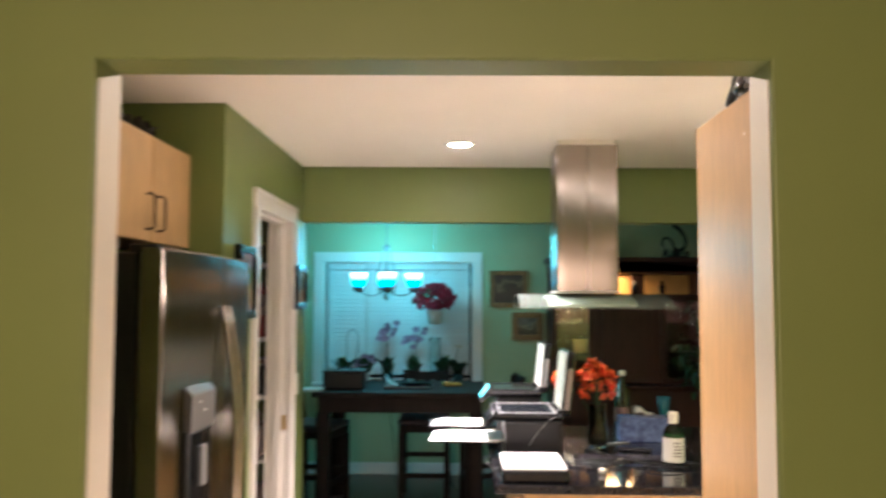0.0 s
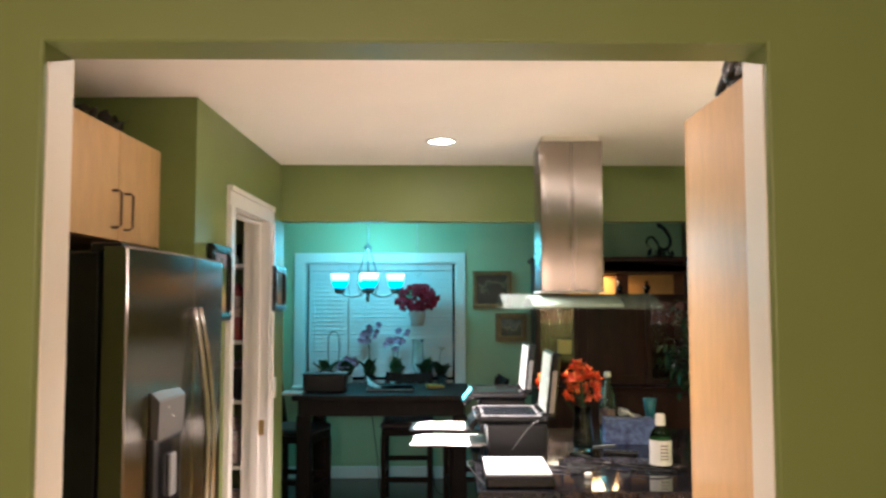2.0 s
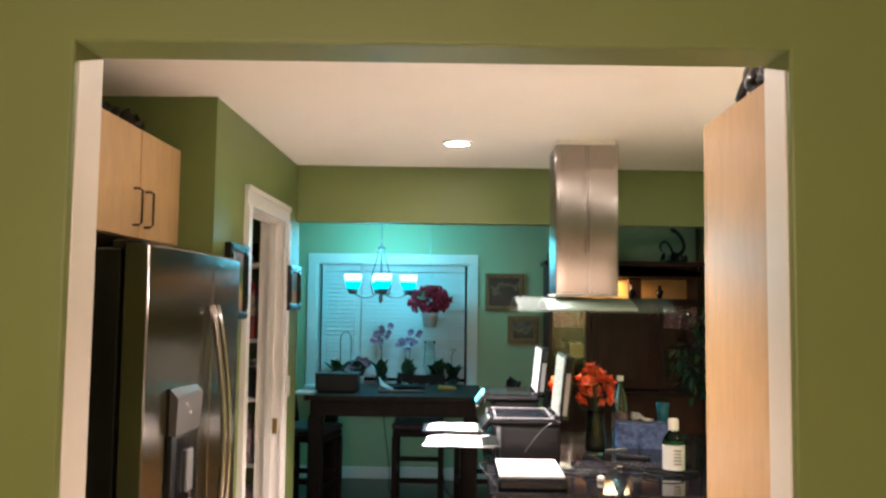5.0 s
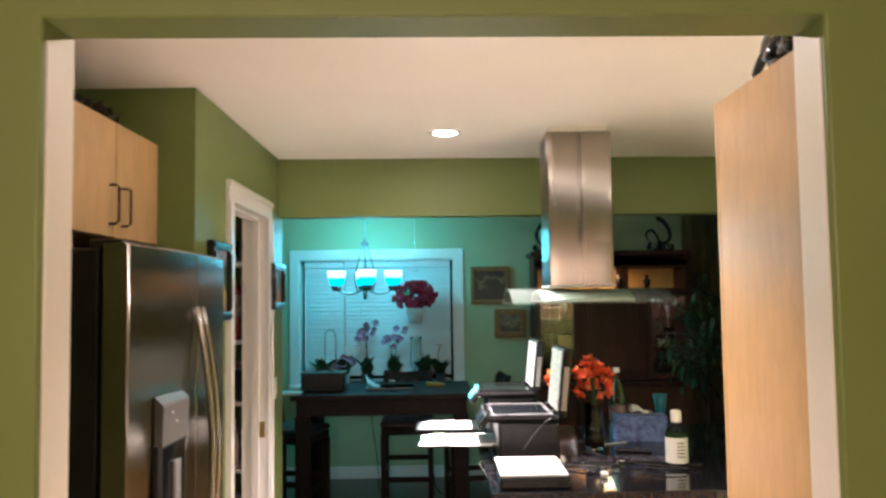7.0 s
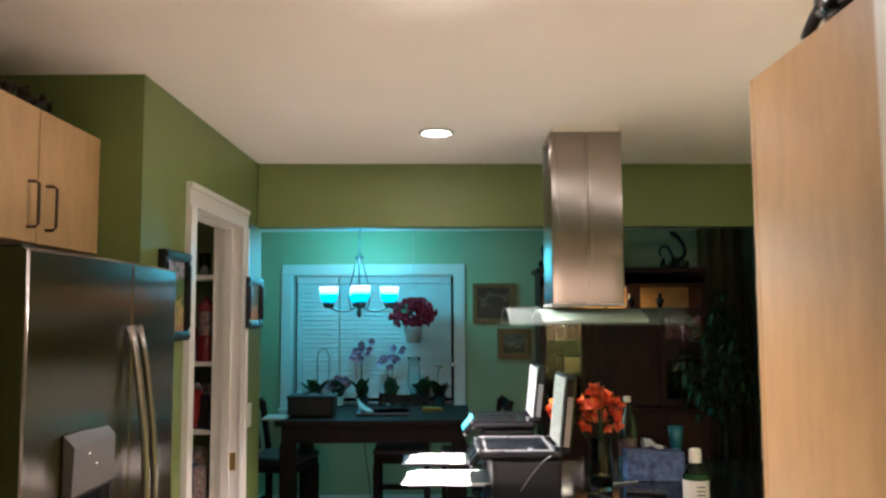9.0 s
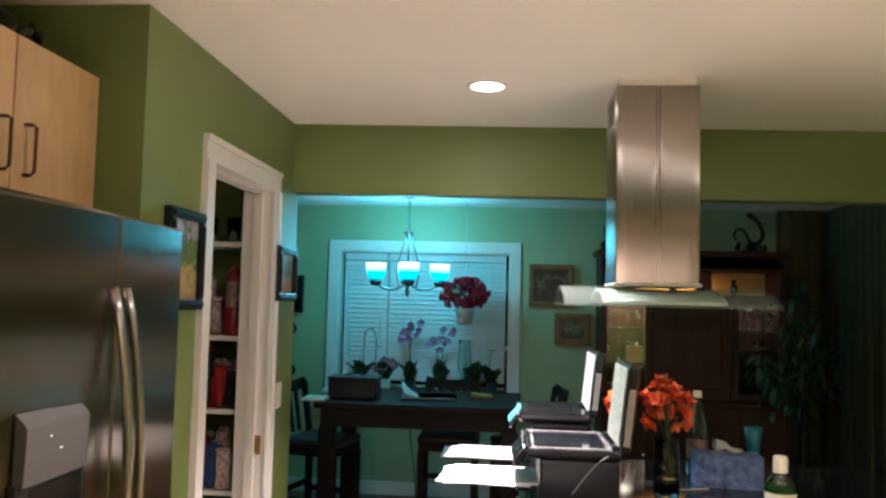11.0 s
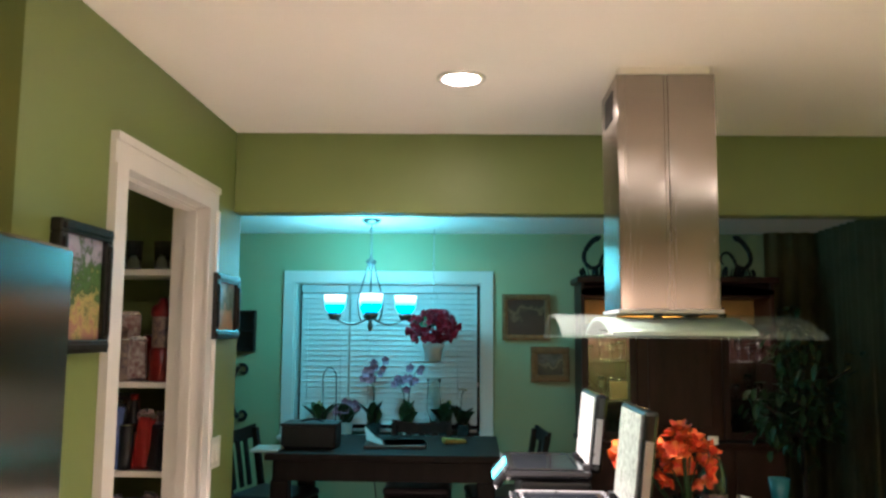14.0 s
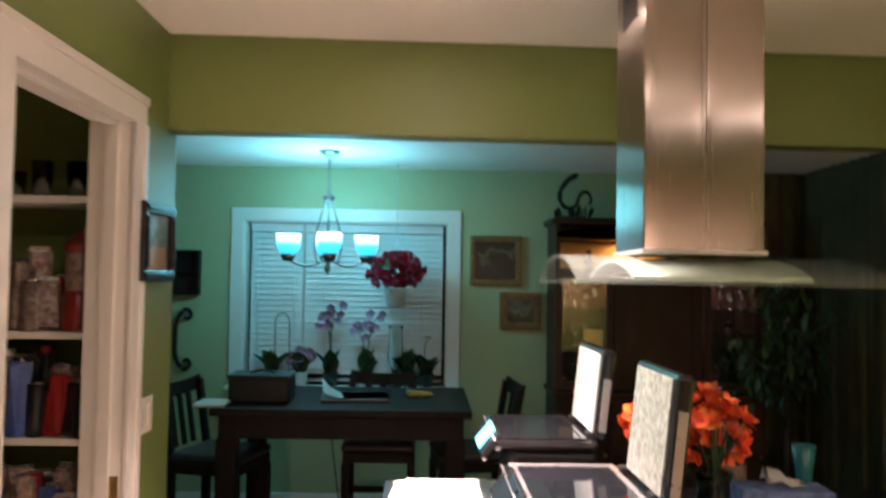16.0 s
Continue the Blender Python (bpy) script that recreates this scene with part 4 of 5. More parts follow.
def goods(kind, x, y, z, k):
    if kind == 0:
        r, h = rnd.uniform(0.024, 0.036), rnd.uniform(0.11, 0.19)
        o = thing("tin_can", pose(x, y, z), "food tin on a pantry shelf", "tin")
        part("tin", lathe([(0, 0), (r, 0), (r, h), (r * 0.95, h), (r * 0.95, h - 0.004), (0, h - 0.004)], 16), M[("mixed", "black", "redcan", "night")[k % 4]], o)
        part("rim", lathe([(r + 0.001, h - 0.003), (r + 0.001, h + 0.001), (r - 0.001, h + 0.001)], 16), M["chrome"], o)
    elif kind == 1:
        r, h = rnd.uniform(0.026, 0.038), rnd.uniform(0.18, 0.27)
        o = thing("jar", pose(x, y, z), "bottle with a cap on a pantry shelf", "bottle")
        part("bottle", lathe([(0, 0), (r, 0), (r, h * 0.6), (r * 0.5, h * 0.82), (r * 0.45, h)], 16), M[("greenglass", "black", "mixed")[k % 3]], o)
        part("cap", lathe([(r * 0.5, h - 0.012), (r * 0.5, h + 0.01), (0, h + 0.01)], 12), M[("black", "redcan", "plate")[k % 3]], o)
        part("label", lathe([(r + 0.0008, h * 0.15), (r + 0.0008, h * 0.5)], 16), M[("mixed", "blue", "mixed", "label")[k % 4]], o)
    else:
        w, h = rnd.uniform(0.022, 0.042), rnd.uniform(0.12, 0.25)
        o = thing("packet", pose(x, y, z, 0, rnd.uniform(-9, 9), rnd.uniform(30, 150)), "crumpled food packet on a pantry shelf", "packet")
        b = boxes((-0.025, 0.025, -w, w, 0, h), bevel=0.012)
        for v in b.verts:
            v.co.x += rnd.uniform(-0.012, 0.012)
            v.co.y += rnd.uniform(-0.010, 0.010)
            v.co.z += rnd.uniform(0, 0.012) if v.co.z > h / 2 else 0
        part("bag", b, M[("mixed", "blue", "wrap", "redcan", "black", "mixed", "wrap")[k % 7]], o)
        part("seal", boxes((-0.003, 0.003, -w * 0.9, w * 0.9, h - 0.002, h + 0.018)), M["silver"], o)


def tumbler(x, y, z):
    h = rnd.uniform(0.07, 0.11)
    o = thing("drinking_glass", pose(x, y, z), "clear glass on the dark top pantry shelf", "glass", "glassware in the pantry")
    part("glass", lathe([(0, 0), (0.026, 0), (0.033, h), (0.031, h), (0.024, 0.006), (0, 0.006)], 14), M["glass"], o)


for z in SHELVES:
    k = rnd.randrange(5)
    for y in (4.675, 4.75, 4.83):
        x = -1.39
        while x < (-0.93 if z == 1.43 and y < 4.7 else -0.84):
            if z > 1.8:
                if y < 4.7:
                    tumbler(x, y + rnd.uniform(0, 0.05), z)
                x += 0.04
            else:
                goods(2 if z < 1.2 and rnd.random() < 0.75 else rnd.randrange(3), x, y + rnd.uniform(-0.01, 0.01), z, k)
            x += rnd.uniform(0.048, 0.070)
            k += 1
can = thing("candy_dispenser", pose(-0.872, 4.69, 1.43), "red canister with a clear middle on a pantry shelf", "canister")
part("base", lathe([(0, 0), (0.042, 0), (0.045, 0.01), (0.043, 0.11), (0.035, 0.125)], 24), M["redcan"], can)
part("window", lathe([(0.035, 0.125), (0.037, 0.14), (0.037, 0.235), (0.033, 0.245)], 24), M["mixed"], can, "clear printed middle")
part("top", lathe([(0.040, 0.24), (0.044, 0.25), (0.040, 0.275), (0.02, 0.29), (0.012, 0.31), (0, 0.312)], 24), M["redcan"], can)


# ---- dining room ----
def chandelier():
    root = thing("chandelier", pose(CH[0], CH[1], 0), "pewter chandelier with glowing glass shades", "chandelier")
    part("canopy", lathe([(0.0, HD), (0.062, HD), (0.062, HD - 0.012), (0.03, HD - 0.03), (0.0, HD - 0.032)], 24), M["pewter"], root)
    for k in range(9):
        z = HD - 0.045 - 0.025 * k
        part("chain_link", tube(arc(13, lambda u: ((0.009 * math.cos(6.283 * u), 0, z + 0.019 * math.sin(6.283 * u)) if k % 2 else (0, 0.009 * math.cos(6.283 * u), z + 0.019 * math.sin(6.283 * u)))), 0.0024, 6), M["pewter"], root)
    part("hub", lathe([(0, 2.15), (0.01, 2.14), (0.012, 2.12), (0.034, 2.105), (0.036, 2.09), (0.016, 2.075), (0.012, 2.05), (0, 2.05)], 20), M["pewter"], root)
    part("stem", lathe([(0.006, 2.06), (0.006, 1.80), (0.022, 1.79), (0.028, 1.77), (0.012, 1.73), (0.008, 1.70), (0.018, 1.67), (0.016, 1.65), (0.006, 1.635), (0, 1.625)], 16), M["pewter"], root)
    for k in range(4):
        a = math.radians(-90 + 9 + 90 * k)
        c, s = math.cos(a), math.sin(a)
        part("scroll_strut", tube(arc(14, lambda u: ((0.02 + 0.062 * math.sin(2.5 * u ** 1.4)) * c, (0.02 + 0.062 * math.sin(2.5 * u ** 1.4)) * s, 2.09 - 0.40 * u)), 0.0055, 8), M["pewter"], root)
        arm = part("arm", tube(arc(16, lambda u: ((0.015 + 0.221 * u) * c, (0.015 + 0.221 * u) * s, 1.717 - 0.04 * math.sin(3.14 * u))), 0.007, 8), M["pewter"], root)
        part("cup", lathe([(0, 1.702), (0.03, 1.707), (0.046, 1.732), (0.04, 1.748), (0.0, 1.748)], 18, pose(0.236 * c, 0.236 * s, 0)), M["pewter"], arm)
        sh = part("shade", lathe([(0.028, 1.745), (0.050, 1.756), (0.066, 1.790), (0.074, 1.868), (0.071, 1.868), (0.063, 1.792), (0.048, 1.761), (0.028, 1.749)], 28, pose(0.236 * c, 0.236 * s, 0)), M["shade"], root, "glowing frosted glass bell shade")
        part("bulb", lathe([(0, 1.752), (0.02, 1.762), (0.03, 1.80), (0.022, 1.832), (0, 1.842)], 16, pose(0.236 * c, 0.236 * s, 0)), M["bulb"], sh, "lit bulb")


chandelier()


def dining_table():
    root = thing("dining_table", pose(-0.21, 6.66, 0), "dark espresso counter-height dining table", "table")
    part("tabletop", boxes((-0.66, 0.66, -0.44, 0.44, 0.905, 0.945), bevel=0.006), M["darkwood"], root)
    part("apron", boxes((-0.62, 0.62, -0.40, -0.375, 0.79, 0.905)), M["darkwood"], root)
    part("apron", boxes((-0.62, 0.62, 0.375, 0.40, 0.79, 0.905)), M["darkwood"], root)
    part("apron", boxes((-0.62, -0.595, -0.375, 0.375, 0.79, 0.905)), M["darkwood"], root)
    part("apron", boxes((0.595, 0.62, -0.375, 0.375, 0.79, 0.905)), M["darkwood"], root)
    for sx in (-1, 1):
        for sy in (-1, 1):
            x, y = sx * 0.58, sy * 0.36
            part("leg", boxes((x - 0.05, x + 0.05, y - 0.05, y + 0.05, 0, 0.79), bevel=0.006), M["darkwood"], root)


dining_table()


def counter_chair():
    """A counter-height chair with a slatted back; faces +y."""
    root = thing("counter_chair", pose(0, 0, 0), "dark wooden counter-height chair with padded seat", "chair", "chairs round the dining table")
    part("seat", boxes((-0.21, 0.21, -0.20, 0.21, 0.62, 0.67), bevel=0.022), M["seat"], root, "dark padded leather seat")
    part("seat_frame", boxes((-0.20, 0.20, -0.20, 0.20, 0.565, 0.62), bevel=0.004), M["darkwood"], root)
    for x in (-0.185, 0.185):
        part("leg", boxes((x - 0.02, x + 0.02, 0.165, 0.205, 0, 0.565), bevel=0.003), M["darkwood"], root)
        b = bmesh.new()
        box(b, x - 0.02, x + 0.02, -0.205, -0.165, 0, 0.64, 0.003)
        part("leg", b, M["darkwood"], root)
        part("back_post", boxes((-0.02, 0.02, -0.018, 0.018, 0, 0.39), bevel=0.004), M["darkwood"], root, "", pose(x, -0.185, 0.63, 9))
    b = bmesh.new()
    for i in range(9):
        u = -1 + i / 4
        x = 0.2 * u
        v = [b.verts.new((x, -0.02 - 0.03 * (1 - u * u) + dy, z + 0.018 * u * u)) for dy in (0, 0.02) for z in (0.32, 0.395)]
        if i:
            for a, c in ((0, 1), (3, 2), (1, 3), (2, 0)):
                b.faces.new((last[a], last[c], v[c], v[a]))
        if i in (0, 8):
            b.faces.new((v[0], v[1], v[3], v[2]))
        last = v
    part("top_rail", b, M["darkwood"], root, "", pose(0, -0.185, 0.63, 9))
    for x in (-0.09, 0.0, 0.09):
        part("back_slat", boxes((x - 0.022, x + 0.022, -0.03, -0.018, 0.05, 0.335), bevel=0.003), M["darkwood"], root, "", pose(0, -0.185, 0.63, 9))
    for s in ((-0.165, 0.165, 0.175, 0.195, 0.20, 0.24), (-0.165, 0.165, -0.195, -0.175, 0.30, 0.34), (-0.195, -0.175, -0.165, 0.165, 0.25, 0.29), (0.175, 0.195, -0.165, 0.165, 0.25, 0.29)):
        part("stretcher", boxes(s, bevel=0.003), M["darkwood"], root)
    return root


ch = counter_chair()
ch.matrix_basis = pose(-0.90, 6.60, 0, 0, 0, -104)
copy_thing(ch, pose(0.47, 6.72, 0, 0, 0, 97))
copy_thing(ch, pose(-0.05, 6.93, 0, 0, 0, 180))

# things on the table
bag = thing("lunch_bag", pose(-0.66, 6.50, 0.945), "black fabric box bag on the dining table", "bag")
part("body", boxes((-0.16, 0.16, -0.11, 0.11, 0, 0.135), bevel=0.015), M["black"], bag)
part("flap", boxes((-0.165, 0.165, -0.115, 0.115, 0.128, 0.146), bevel=0.006), M["black"], bag)
part("handle", tube(arc(12, lambda u: (-0.07 + 0.14 * u, 0, 0.145 + 0.018 * math.sin(3.14 * u))), 0.006, 8), M["black"], bag)
fold = thing("folder", pose(-0.17, 6.56, 0.945, 0, 0, 4), "closed dark laptop on the dining table", "laptop")
part("base", boxes((-0.18, 0.18, -0.12, 0.12, 0, 0.012), bevel=0.003), M["black"], fold)
part("lid", boxes((-0.18, 0.18, -0.12, 0.12, 0.0125, 0.020), bevel=0.003), M["grey"], fold)
pap = thing("loose_papers", pose(-0.18, 6.58, 0.966, 0, 0, 10), "white papers, one curling up, on the laptop", "paper")
b = bmesh.new()
g = [[b.verts.new((-0.17 + 0.036 * i, -0.13 + 0.06 * j, 0.002 + (0.085 * max(0, (3 - i) / 3) ** 1.5 if i < 3 else 0) * (0.4 + 0.15 * j))) for i in range(11)] for j in range(5)]
for j in range(4):
    for i in range(10):
        f = b.faces.new((g[j][i], g[j][i + 1], g[j + 1][i + 1], g[j + 1][i]))
        f.smooth = True
bmesh.ops.solidify(b, geom=b.faces[:], thickness=0.0012)
part("sheet", b, M["paper"], pap)
yel = thing("snack_packet", pose(0.18, 6.72, 0.945, 0, 0, 25), "yellow crumpled wrapper on the dining table", "packet")
b = boxes((-0.075, 0.075, -0.03, 0.03, 0, 0.03), bevel=0.012)
for v in b.verts:
    v.co.z += 0.012 * math.sin(60 * v.co.x) if v.co.z > 0.015 else 0
part("wrapper", b, M["yellow"], yel)
tray = thing("serving_tray", pose(-0.86, 6.32, 0.945), "pale round-edged tray on the dining table", "tray")
part("tray", boxes((-0.10, 0.06, -0.08, 0.12, 0, 0.018), bevel=0.008), M["pot"], tray)


for k, (x, y) in enumerate(((-0.33, 7.08), (0.14, 7.12))):
    cb = thing("power_cable", pose(x, y, 0), "thin black cable hanging behind the table", "cable", "cables behind the table")
    part("wire", tube(arc(24, lambda u: (0.03 * math.sin(5 * u + k) + (0.10 * (1 - u * 5) if u < 0.2 else 0), 0.02 * math.cos(4 * u), 0.006 + 0.90 * max(0, (u - 0.1) / 0.9) ** 1.2)), 0.004, 6), M["black"], cb)

# plants on the sill and hanging
b = bmesh.new()
for q in range(5):
    petal(b, pose(0, 0, 0, 18, 0, 72 * q), 0.036, 0.034, 0.15, 3)
petal(b, pose(0, 0, 0.004, 60, 0, 10), 0.018, 0.014, 0.2, 3)
BLOSSOM = {"mauve": mesh_of("blossom", b, M["mauve"])}
BUD = mesh_of("bud", lathe([(0, -0.012), (0.007, -0.004), (0.006, 0.006), (0, 0.014)], 8), M["yellow"])


def orchid(x, y, z, h, seed, label, flowers, potmat):
    r = random.Random(seed)
    root = thing("orchid_plant", pose(x, y, z), label, "plant", "orchids on the window sill")
    part("pot", lathe([(0, 0), (0.042, 0), (0.055, 0.085), (0.058, 0.09), (0.052, 0.09), (0.045, 0.07), (0, 0.07)], 20), M[potmat], root)
    part("soil", lathe([(0, 0.078), (0.05, 0.074)], 16), M["soil"], root)
    b = bmesh.new()
    for k in range(6):
        petal(b, pose(0, 0, 0.075, r.uniform(50, 88), 0, 60 * k + r.uniform(-20, 20)), r.uniform(0.13, 0.20), r.uniform(0.10, 0.13), -0.12, 7)
    part("leaves", b, M["leaf"], root)
    lean = r.uniform(-0.05, 0.06)
    pts = arc(12, lambda u: (lean * u + 0.05 * u ** 3, -0.02 * u, 0.08 + h * u - 0.05 * u ** 4))
    stems = [pts]
    if flowers:
        stems.append(arc(12, lambda u: (-lean * u - 0.07 * u ** 3, -0.015 * u, 0.08 + h * 0.86 * u - 0.06 * u ** 4)))
    for q, line in enumerate(stems):
        part("flower_stem", tube(line, 0.003, 6), M["leaf"], root)
        for k in range((8 if q == 0 else 6) if flowers else 4):
            p = Vector(line[11 - k // 2]) + Vector((r.uniform(-0.05, 0.05), r.uniform(-0.03, 0.02), r.uniform(-0.02, 0.03)))
            m = Matrix.Translation(p) @ pose(0, 0, 0, r.uniform(60, 110), 0, r.uniform(-40, 40))
            share("blossom" if flowers else "bud", BLOSSOM[flowers] if flowers else BUD, root, m @ Matrix.Scale(r.uniform(0.8, 1.2), 4))
    return root


SILL = WZ0
SY = YW - 0.02
orchid(-0.86, SY, SILL, 0.20, 1, "green orchid without flowers in a dark pot", None, "darkpot")
orchid(-0.66, SY, SILL, 0.18, 2, "orchid with one pink bloom on the window sill", "mauve", "pot")
orchid(-0.45, SY, SILL, 0.50, 3, "tall orchid with mauve blossoms on the window sill", "mauve", "darkpot")
orchid(-0.20, SY, SILL, 0.44, 5, "orchid with pale mauve blossoms on the window sill", "mauve", "pot")
orchid(0.08, SY, SILL, 0.22, 6, "leafy green orchid on the window sill", None, "darkpot")
orchid(0.22, SY, SILL, 0.30, 8, "budding orchid on the window sill", None, "darkpot")
hoop = thing("plant_hoop", pose(-0.78, SY - 0.05, SILL), "thin wire plant hoop on the window sill", "plant support")
part("wire", tube([(-0.05, 0, 0)] + arc(16, lambda u: (-0.05 * math.cos(3.1416 * u), 0, 0.42 + 0.08 * math.sin(3.1416 * u))) + [(0.05, 0, 0)], 0.0035, 6), M["iron"], hoop)
ped = thing("white_vase", pose(0.0, SY + 0.01, SILL), "tall clear glass vase on the window sill", "vase")
part("vase", lathe([(0, 0), (0.05, 0), (0.065, 0.06), (0.06, 0.25), (0.045, 0.38), (0.055, 0.42), (0.05, 0.42), (0.04, 0.38), (0.05, 0.2), (0, 0.02)], 24), M["thin"], ped)


def basket():
    root = thing("hanging_basket", pose(0.005, 7.55, 0), "hanging basket of red silk flowers by the window", "hanging plant")
    part("pot", lathe([(0, 1.42), (0.055, 1.42), (0.07, 1.50), (0.082, 1.545), (0.078, 1.545), (0.06, 1.46), (0, 1.45)], 24), M["pot"], root)
    part("hook", tube([(0, 0, HD)] + arc(12, lambda u: (0.0, 0, HD - (HD - 1.93) * u)) + arc(16, lambda u: (0.028 * math.sin(4.4 * u), 0, 1.90 + 0.028 * math.cos(4.4 * u))), 0.0028, 6), M["nickel"], root)
    for k in range(3):
        a = 2.09 * k + 0.4
        part("strand", tube([(0, 0, 1.88), (0.095 * math.cos(a), 0.095 * math.sin(a), 1.545)], 0.002, 6), M["pot"], root)
    b = bmesh.new()
    for k in range(6):
        petal(b, pose(0, 0, 0, 30, 0, 60 * k), 0.040, 0.034, 0.3, 3)
    for k in range(4):
        petal(b, pose(0, 0, 0.006, 60, 0, 90 * k + 20), 0.028, 0.026, 0.3, 3)
    me = mesh_of("bloom", b, M["red"])
    b = bmesh.new()
    petal(b, pose(0, 0, 0), 0.075, 0.04, -0.2, 4)
    lf = mesh_of("leaf", b, M["leaf"])
    r = random.Random(21)
    for i in range(190):
        a, e = r.uniform(0, 6.28), r.uniform(-0.55, 1.45)
        rad = r.uniform(0.7, 1.1)
        c = Vector((0.165 * math.cos(a) * math.cos(e), 0.15 * math.sin(a) * math.cos(e), 0.125 * math.sin(e))) * rad
        m = Matrix.Translation(Vector((0, 0, 1.635)) + c) @ c.to_track_quat("Z", "Y").to_matrix().to_4x4() @ pose(0, 0, 0, r.uniform(-25, 25), 0, r.uniform(0, 90))
        if i % 6:
            share("bloom", me, root, m @ Matrix.Scale(r.uniform(0.8, 1.2), 4))
        else:
            share("leaf", lf, root, m)


basket()


def hutch():
    root = thing("china_hutch", pose(1.74, 7.36, 0), "dark mahogany china hutch with glass doors and lit shelf", "china cabinet")
    w, d = 0.68, 0.42
    part("base_cabinet", boxes((-w, w, -0.03, d, 0.06, 0.86), bevel=0.006), M["mahogany"], root)
    part("plinth", boxes((-w - 0.015, w + 0.015, -0.045, d, 0.0, 0.06), bevel=0.004), M["mahogany"], root)
    part("counter", boxes((-w - 0.02, w + 0.02, -0.05, d, 0.86, 0.89), bevel=0.008), M["mahogany"], root)
    for i in range(4):
        x0 = -w + 0.01 + i * (2 * w - 0.02) / 4
        dd = part("door", boxes((x0 + 0.004, x0 + 0.331, -0.048, -0.031, 0.10, 0.84), bevel=0.006), M["mahogany"], root)
        part("knob", lathe([(0.006, 0), (0.006, 0.012), (0.013, 0.02), (0.0, 0.027)], 12, pose(x0 + 0.3, -0.048, 0.5, 90)), M["brass"], dd)
    part("back", boxes((-w, w, d - 0.015, d, 0.89, 2.0)), M["mahogany"], root)
    for x in (-w, w - 0.03):
        part("side", boxes((x, x + 0.03, 0.06, d - 0.015, 0.89, 2.0), bevel=0.003), M["mahogany"], root)
    for x in (-0.30, 0.27):
        part("divider", boxes((x, x + 0.03, 0.06, d - 0.015, 0.89, 1.69), bevel=0.003), M["mahogany"], root)
    for z in (1.68, 1.885):
        part("shelf", boxes((-w + 0.03, w - 0.03, 0.075, d - 0.015, z, z + 0.016), bevel=0.002), M["mahogany"], root)
    for z in (1.158, 1.428):
        for x0, x1 in ((-w + 0.03, -0.30), (0.30, w - 0.03)):
            part("glass_shelf", boxes((x0, x1, 0.075, d - 0.016, z, z + 0.008), bevel=0.001), M["glass"], root, "clear glass shelf")
    part("niche_back", boxes((-w + 0.03, w - 0.03, d - 0.022, d - 0.016, 1.70, 1.88)), M["amber"], root, "amber-lit niche back")
    part("niche_column", boxes((0.066, 0.186, 0.20, 0.23, 1.697, 1.884), bevel=0.004), M["mahogany"], root)
    # centre door solid, side doors glazed
    part("centre_panel", boxes((-0.295, 0.295, 0.045, 0.062, 0.90, 1.68), bevel=0.005), M["mahogany"], root)
    part("raised_field", boxes((-0.22, 0.22, 0.036, 0.046, 0.98, 1.60), bevel=0.008), M["mahogany"], root)
    for x0, x1 in ((-w, -0.30), (0.30, w)):
        fr = part("glazed_door", boxes((x0, x0 + 0.045, 0.04, 0.06, 0.90, 1.68), (x1 - 0.045, x1, 0.04, 0.06, 0.90, 1.68), (x0 + 0.045, x1 - 0.045, 0.04, 0.06, 0.90, 0.95), (x0 + 0.045, x1 - 0.045, 0.04, 0.06, 1.63, 1.68), bevel=0.003), M["mahogany"], root)
        part("pane", boxes((x0 + 0.045, x1 - 0.045, 0.049, 0.052, 0.95, 1.63)), M["glass"], fr)
    # crown with curved pediment
    part("cornice", boxes((-w - 0.03, w + 0.03, 0.02, d, 1.985, 2.03), bevel=0.012), M["mahogany"], root)
    b = bmesh.new()
    prof = [(-w, 1.90), (w, 1.90)] + [(w - 2 * w * i / 20, 1.94 + 0.045 * math.sin(math.pi * i / 20)) for i in range(21)]
    b.faces.new([b.verts.new((x, 0.055, z)) for x, z in prof])
    bmesh.ops.solidify(b, geom=b.faces[:], thickness=0.02)
    part("pediment", b, M["mahogany"], root)
    return root


hutch()
rnd = random.Random(31)
for side in (-0.49, 0.49):
    for z in (0.906, 1.166, 1.436):
        for i in range(4):
            x = 1.74 + side + (-0.12 + 0.08 * i)
            h = rnd.uniform(0.10, 0.19)
            g = thing("wine_glass", pose(x, 7.36 + rnd.uniform(0.14, 0.28), z), "stemmed crystal glass in the china hutch", "glass", "glassware in the hutch")
            part("bowl", lathe([(0, h * 0.42), (0.02, h * 0.5), (0.03, h * 0.75), (0.026, h), (0.024, h), (0.027, h * 0.75), (0.018, h * 0.53), (0, h * 0.46)], 12), M["crystal"], g)
            part("stem", lathe([(0.028, 0.0), (0.026, 0.003), (0.004, 0.008), (0.0035, h * 0.4), (0, h * 0.42)], 12), M["crystal"], g)
card = thing("amber_box", pose(1.33, 7.50, 1.166), "amber cardboard box in the china hutch", "box")
part("carton", boxes((-0.06, 0.06, -0.02, 0.02, 0, 0.12), bevel=0.002), M["amber"], card)
for i, x in enumerate((1.30, 1.62, 1.83, 2.08)):
    n = thing("figurine_vase", pose(x, 7.52, 1.697), "small dark vase in the lit hutch niche", "vase", "small vases in the hutch")
    part("vase", lathe([(0, 0), (0.02, 0), (0.035, 0.04 + 0.01 * i), (0.012, 0.09), (0.018, 0.12), (0, 0.12)], 14), M["darkpot"], n)


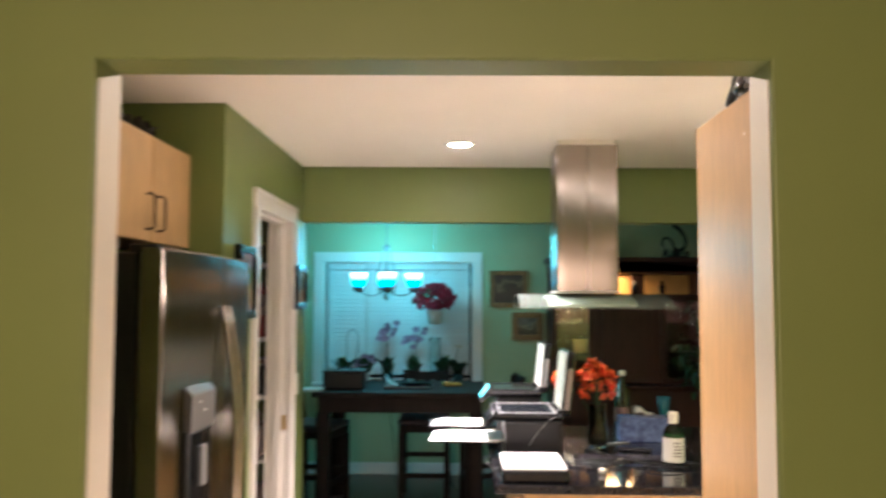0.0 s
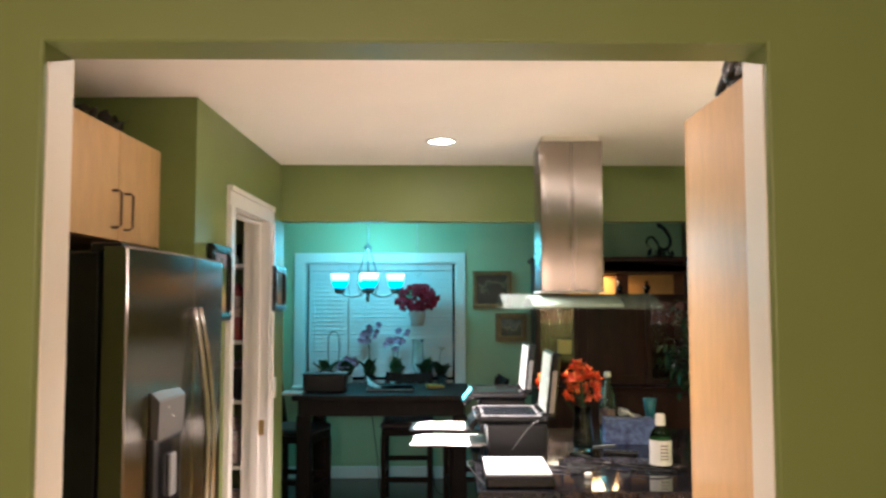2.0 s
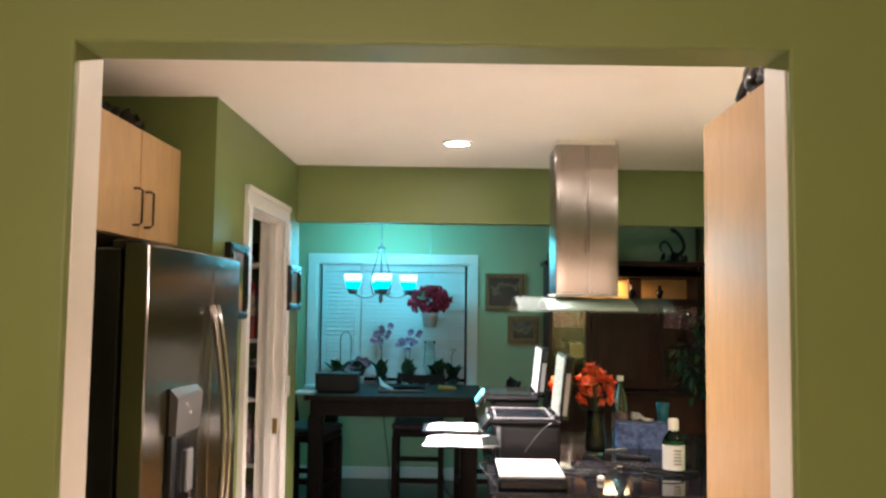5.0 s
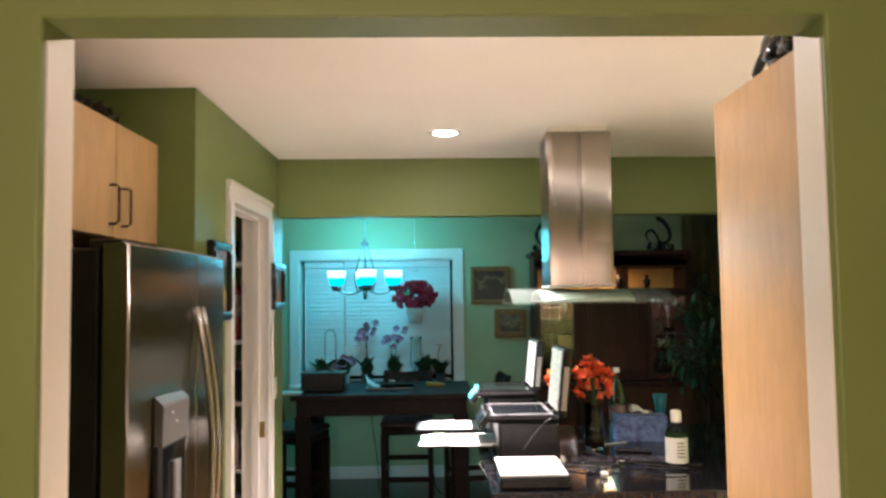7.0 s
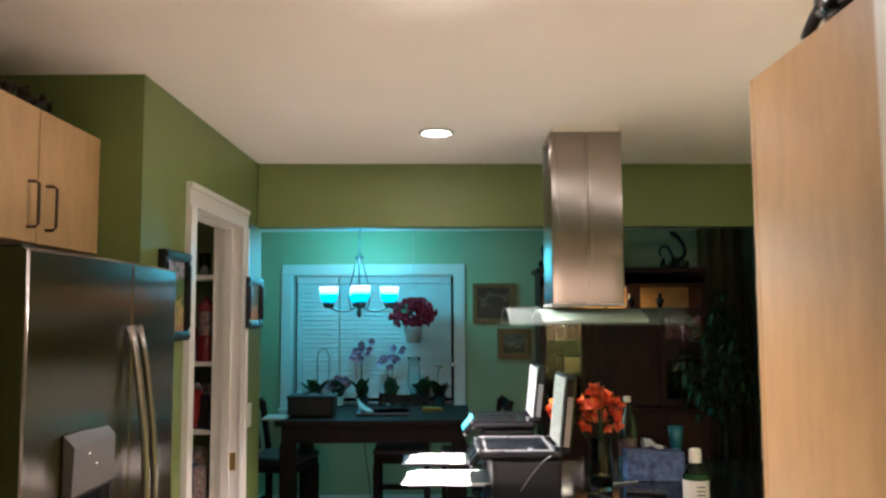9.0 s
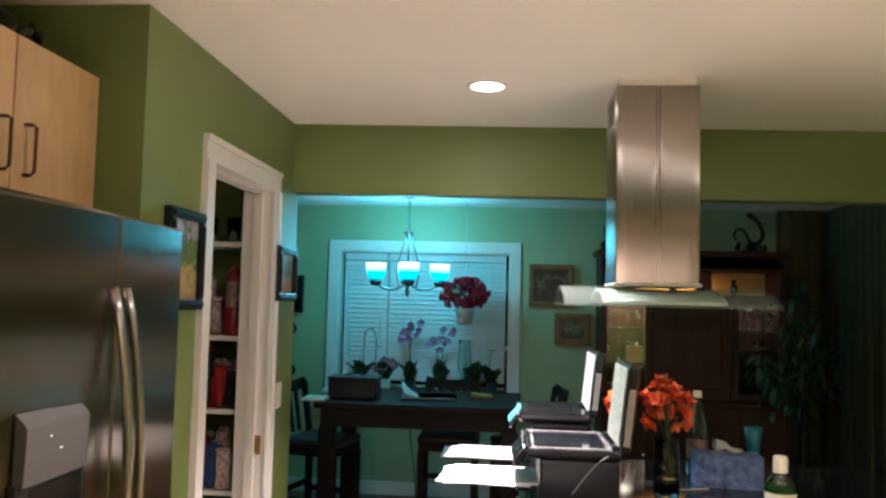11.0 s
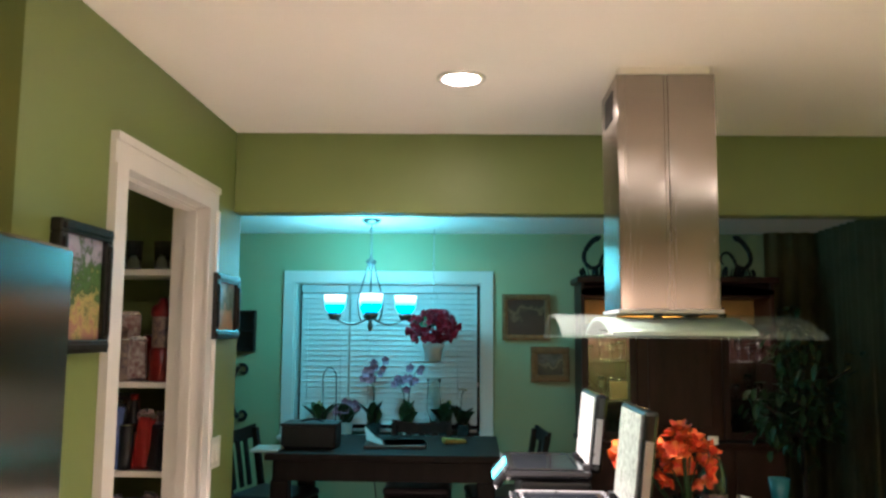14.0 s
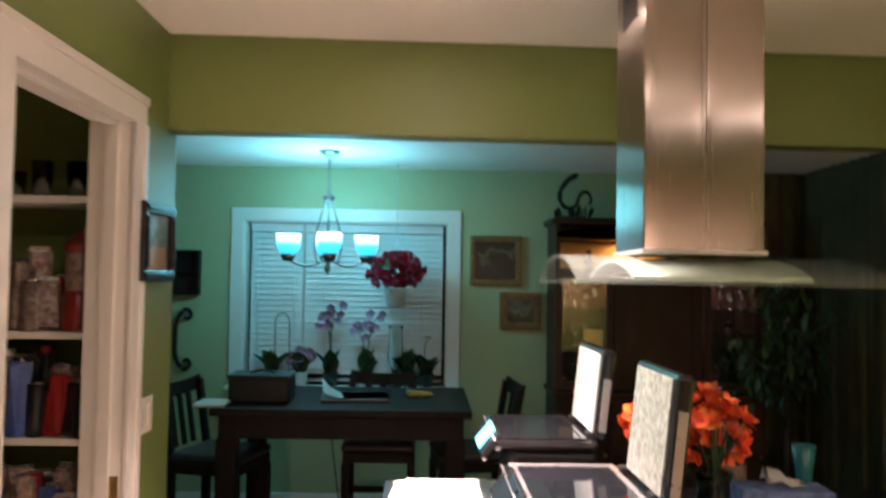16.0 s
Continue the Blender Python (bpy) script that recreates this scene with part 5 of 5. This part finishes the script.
def dragon(x, flip, label):
    root = thing("scroll_sculpture", pose(x, 7.58, 2.031), label, "ornament", "iron sculptures on the hutch")
    part("base", boxes((-0.09, 0.09, -0.04, 0.04, 0, 0.02), bevel=0.004), M["iron"], root)
    knots = [(0.0, 0.285), (-0.035, 0.255), (-0.075, 0.19), (-0.075, 0.12), (-0.03, 0.075), (0.025, 0.09), (0.05, 0.15), (0.085, 0.19), (0.125, 0.175), (0.135, 0.125), (0.115, 0.10)]
    path = []
    for k in range(len(knots) - 1):
        p = [Vector(knots[max(0, min(len(knots) - 1, k + q))]) for q in (-1, 0, 1, 2)]
        for u in (0, 0.25, 0.5, 0.75):
            v = 0.5 * (2 * p[1] + (p[2] - p[0]) * u + (2 * p[0] - 5 * p[1] + 4 * p[2] - p[3]) * u * u + (3 * p[1] - p[0] - 3 * p[2] + p[3]) * u ** 3)
            path.append((flip * v.x, 0.015 * math.sin(k + u), v.y))
    part("body", tube(path, 0.020, 10, taper=0.008), M["iron"], root)
    part("head", lathe([(0, -0.03), (0.018, -0.02), (0.024, 0.0), (0.014, 0.025), (0, 0.04)], 12, pose(flip * 0.015, 0, 0.292, 0, flip * 60, 0)), M["iron"], root)
    b = bmesh.new()
    for k in range(9):
        petal(b, pose(flip * (-0.10 + 0.028 * k), 0, 0.01, 50 + 9 * (k % 4), 0, 40 * k), 0.07 + 0.01 * (k % 3), 0.035, 0.2, 4)
    part("foliage", b, M["iron"], root)


dragon(1.19, 1, "black S-shaped iron sculpture on the hutch")
dragon(2.24, -1, "black curled iron sculpture on the hutch")

# corner plant and curtain at the far side
def curtain(m, width, label):
    root = thing("curtain", m, label, "curtain", "drapes in the dining room")
    b = bmesh.new()
    n = int(width * 90)
    lo = [b.verts.new((width * i / n, 0.028 * math.sin(i * 0.62) + 0.012 * math.sin(i * 0.23), 0.02)) for i in range(n + 1)]
    hi = [b.verts.new((width * i / n, 0.020 * math.sin(i * 0.62), 2.42)) for i in range(n + 1)]
    for i in range(n):
        b.faces.new((lo[i], lo[i + 1], hi[i + 1], hi[i])).smooth = True
    bmesh.ops.solidify(b, geom=b.faces[:], thickness=0.003)
    part("cloth", b, M["curtain"], root)
    part("heading_tape", boxes((0, width, -0.006, 0.010, 2.40, 2.435)), M["curtain"], root)
    return root


curtain(pose(2.46, 7.70, 0), 0.40, "dark brown-olive floor-length drape")
# Added along the bare side wall to keep that side of the room dim.
curtain(pose(2.84, 5.10, 0, 0, 0, 90), 2.5, "wide brown-olive drape added to dim the side wall")
pl = thing("potted_ficus", pose(2.42, 7.05, 0), "dark leafy potted ficus in the dining room", "plant")
part("pot", lathe([(0, 0), (0.13, 0), (0.17, 0.28), (0.18, 0.30), (0.165, 0.30), (0.15, 0.25), (0, 0.25)], 24), M["darkpot"], pl)
part("trunk", tube([(0, 0, 0.22), (0.02, 0.01, 0.7), (-0.01, 0, 1.2)], 0.022, 8, taper=0.012), M["soil"], pl)
r = random.Random(5)
b = bmesh.new()
for k in range(14):
    a = r.uniform(0, 6.28)
    tip = (0.32 * math.cos(a), 0.32 * math.sin(a), r.uniform(1.0, 1.75))
    part("branch", tube([(0, 0, r.uniform(0.7, 1.15)), (tip[0] * 0.5, tip[1] * 0.5, tip[2] - 0.1), tip], 0.006, 6), M["soil"], pl)
    for q in range(26):
        u = r.uniform(0.2, 1.1)
        m = pose(tip[0] * u + r.uniform(-0.08, 0.08), tip[1] * u + r.uniform(-0.08, 0.08), tip[2] * (0.8 + 0.22 * u) + r.uniform(-0.12, 0.1), r.uniform(-70, 30), 0, r.uniform(0, 360))
        petal(b, m, r.uniform(0.07, 0.12), 0.04, -0.2, 3)
part("crown", b, M["leaf"], pl)
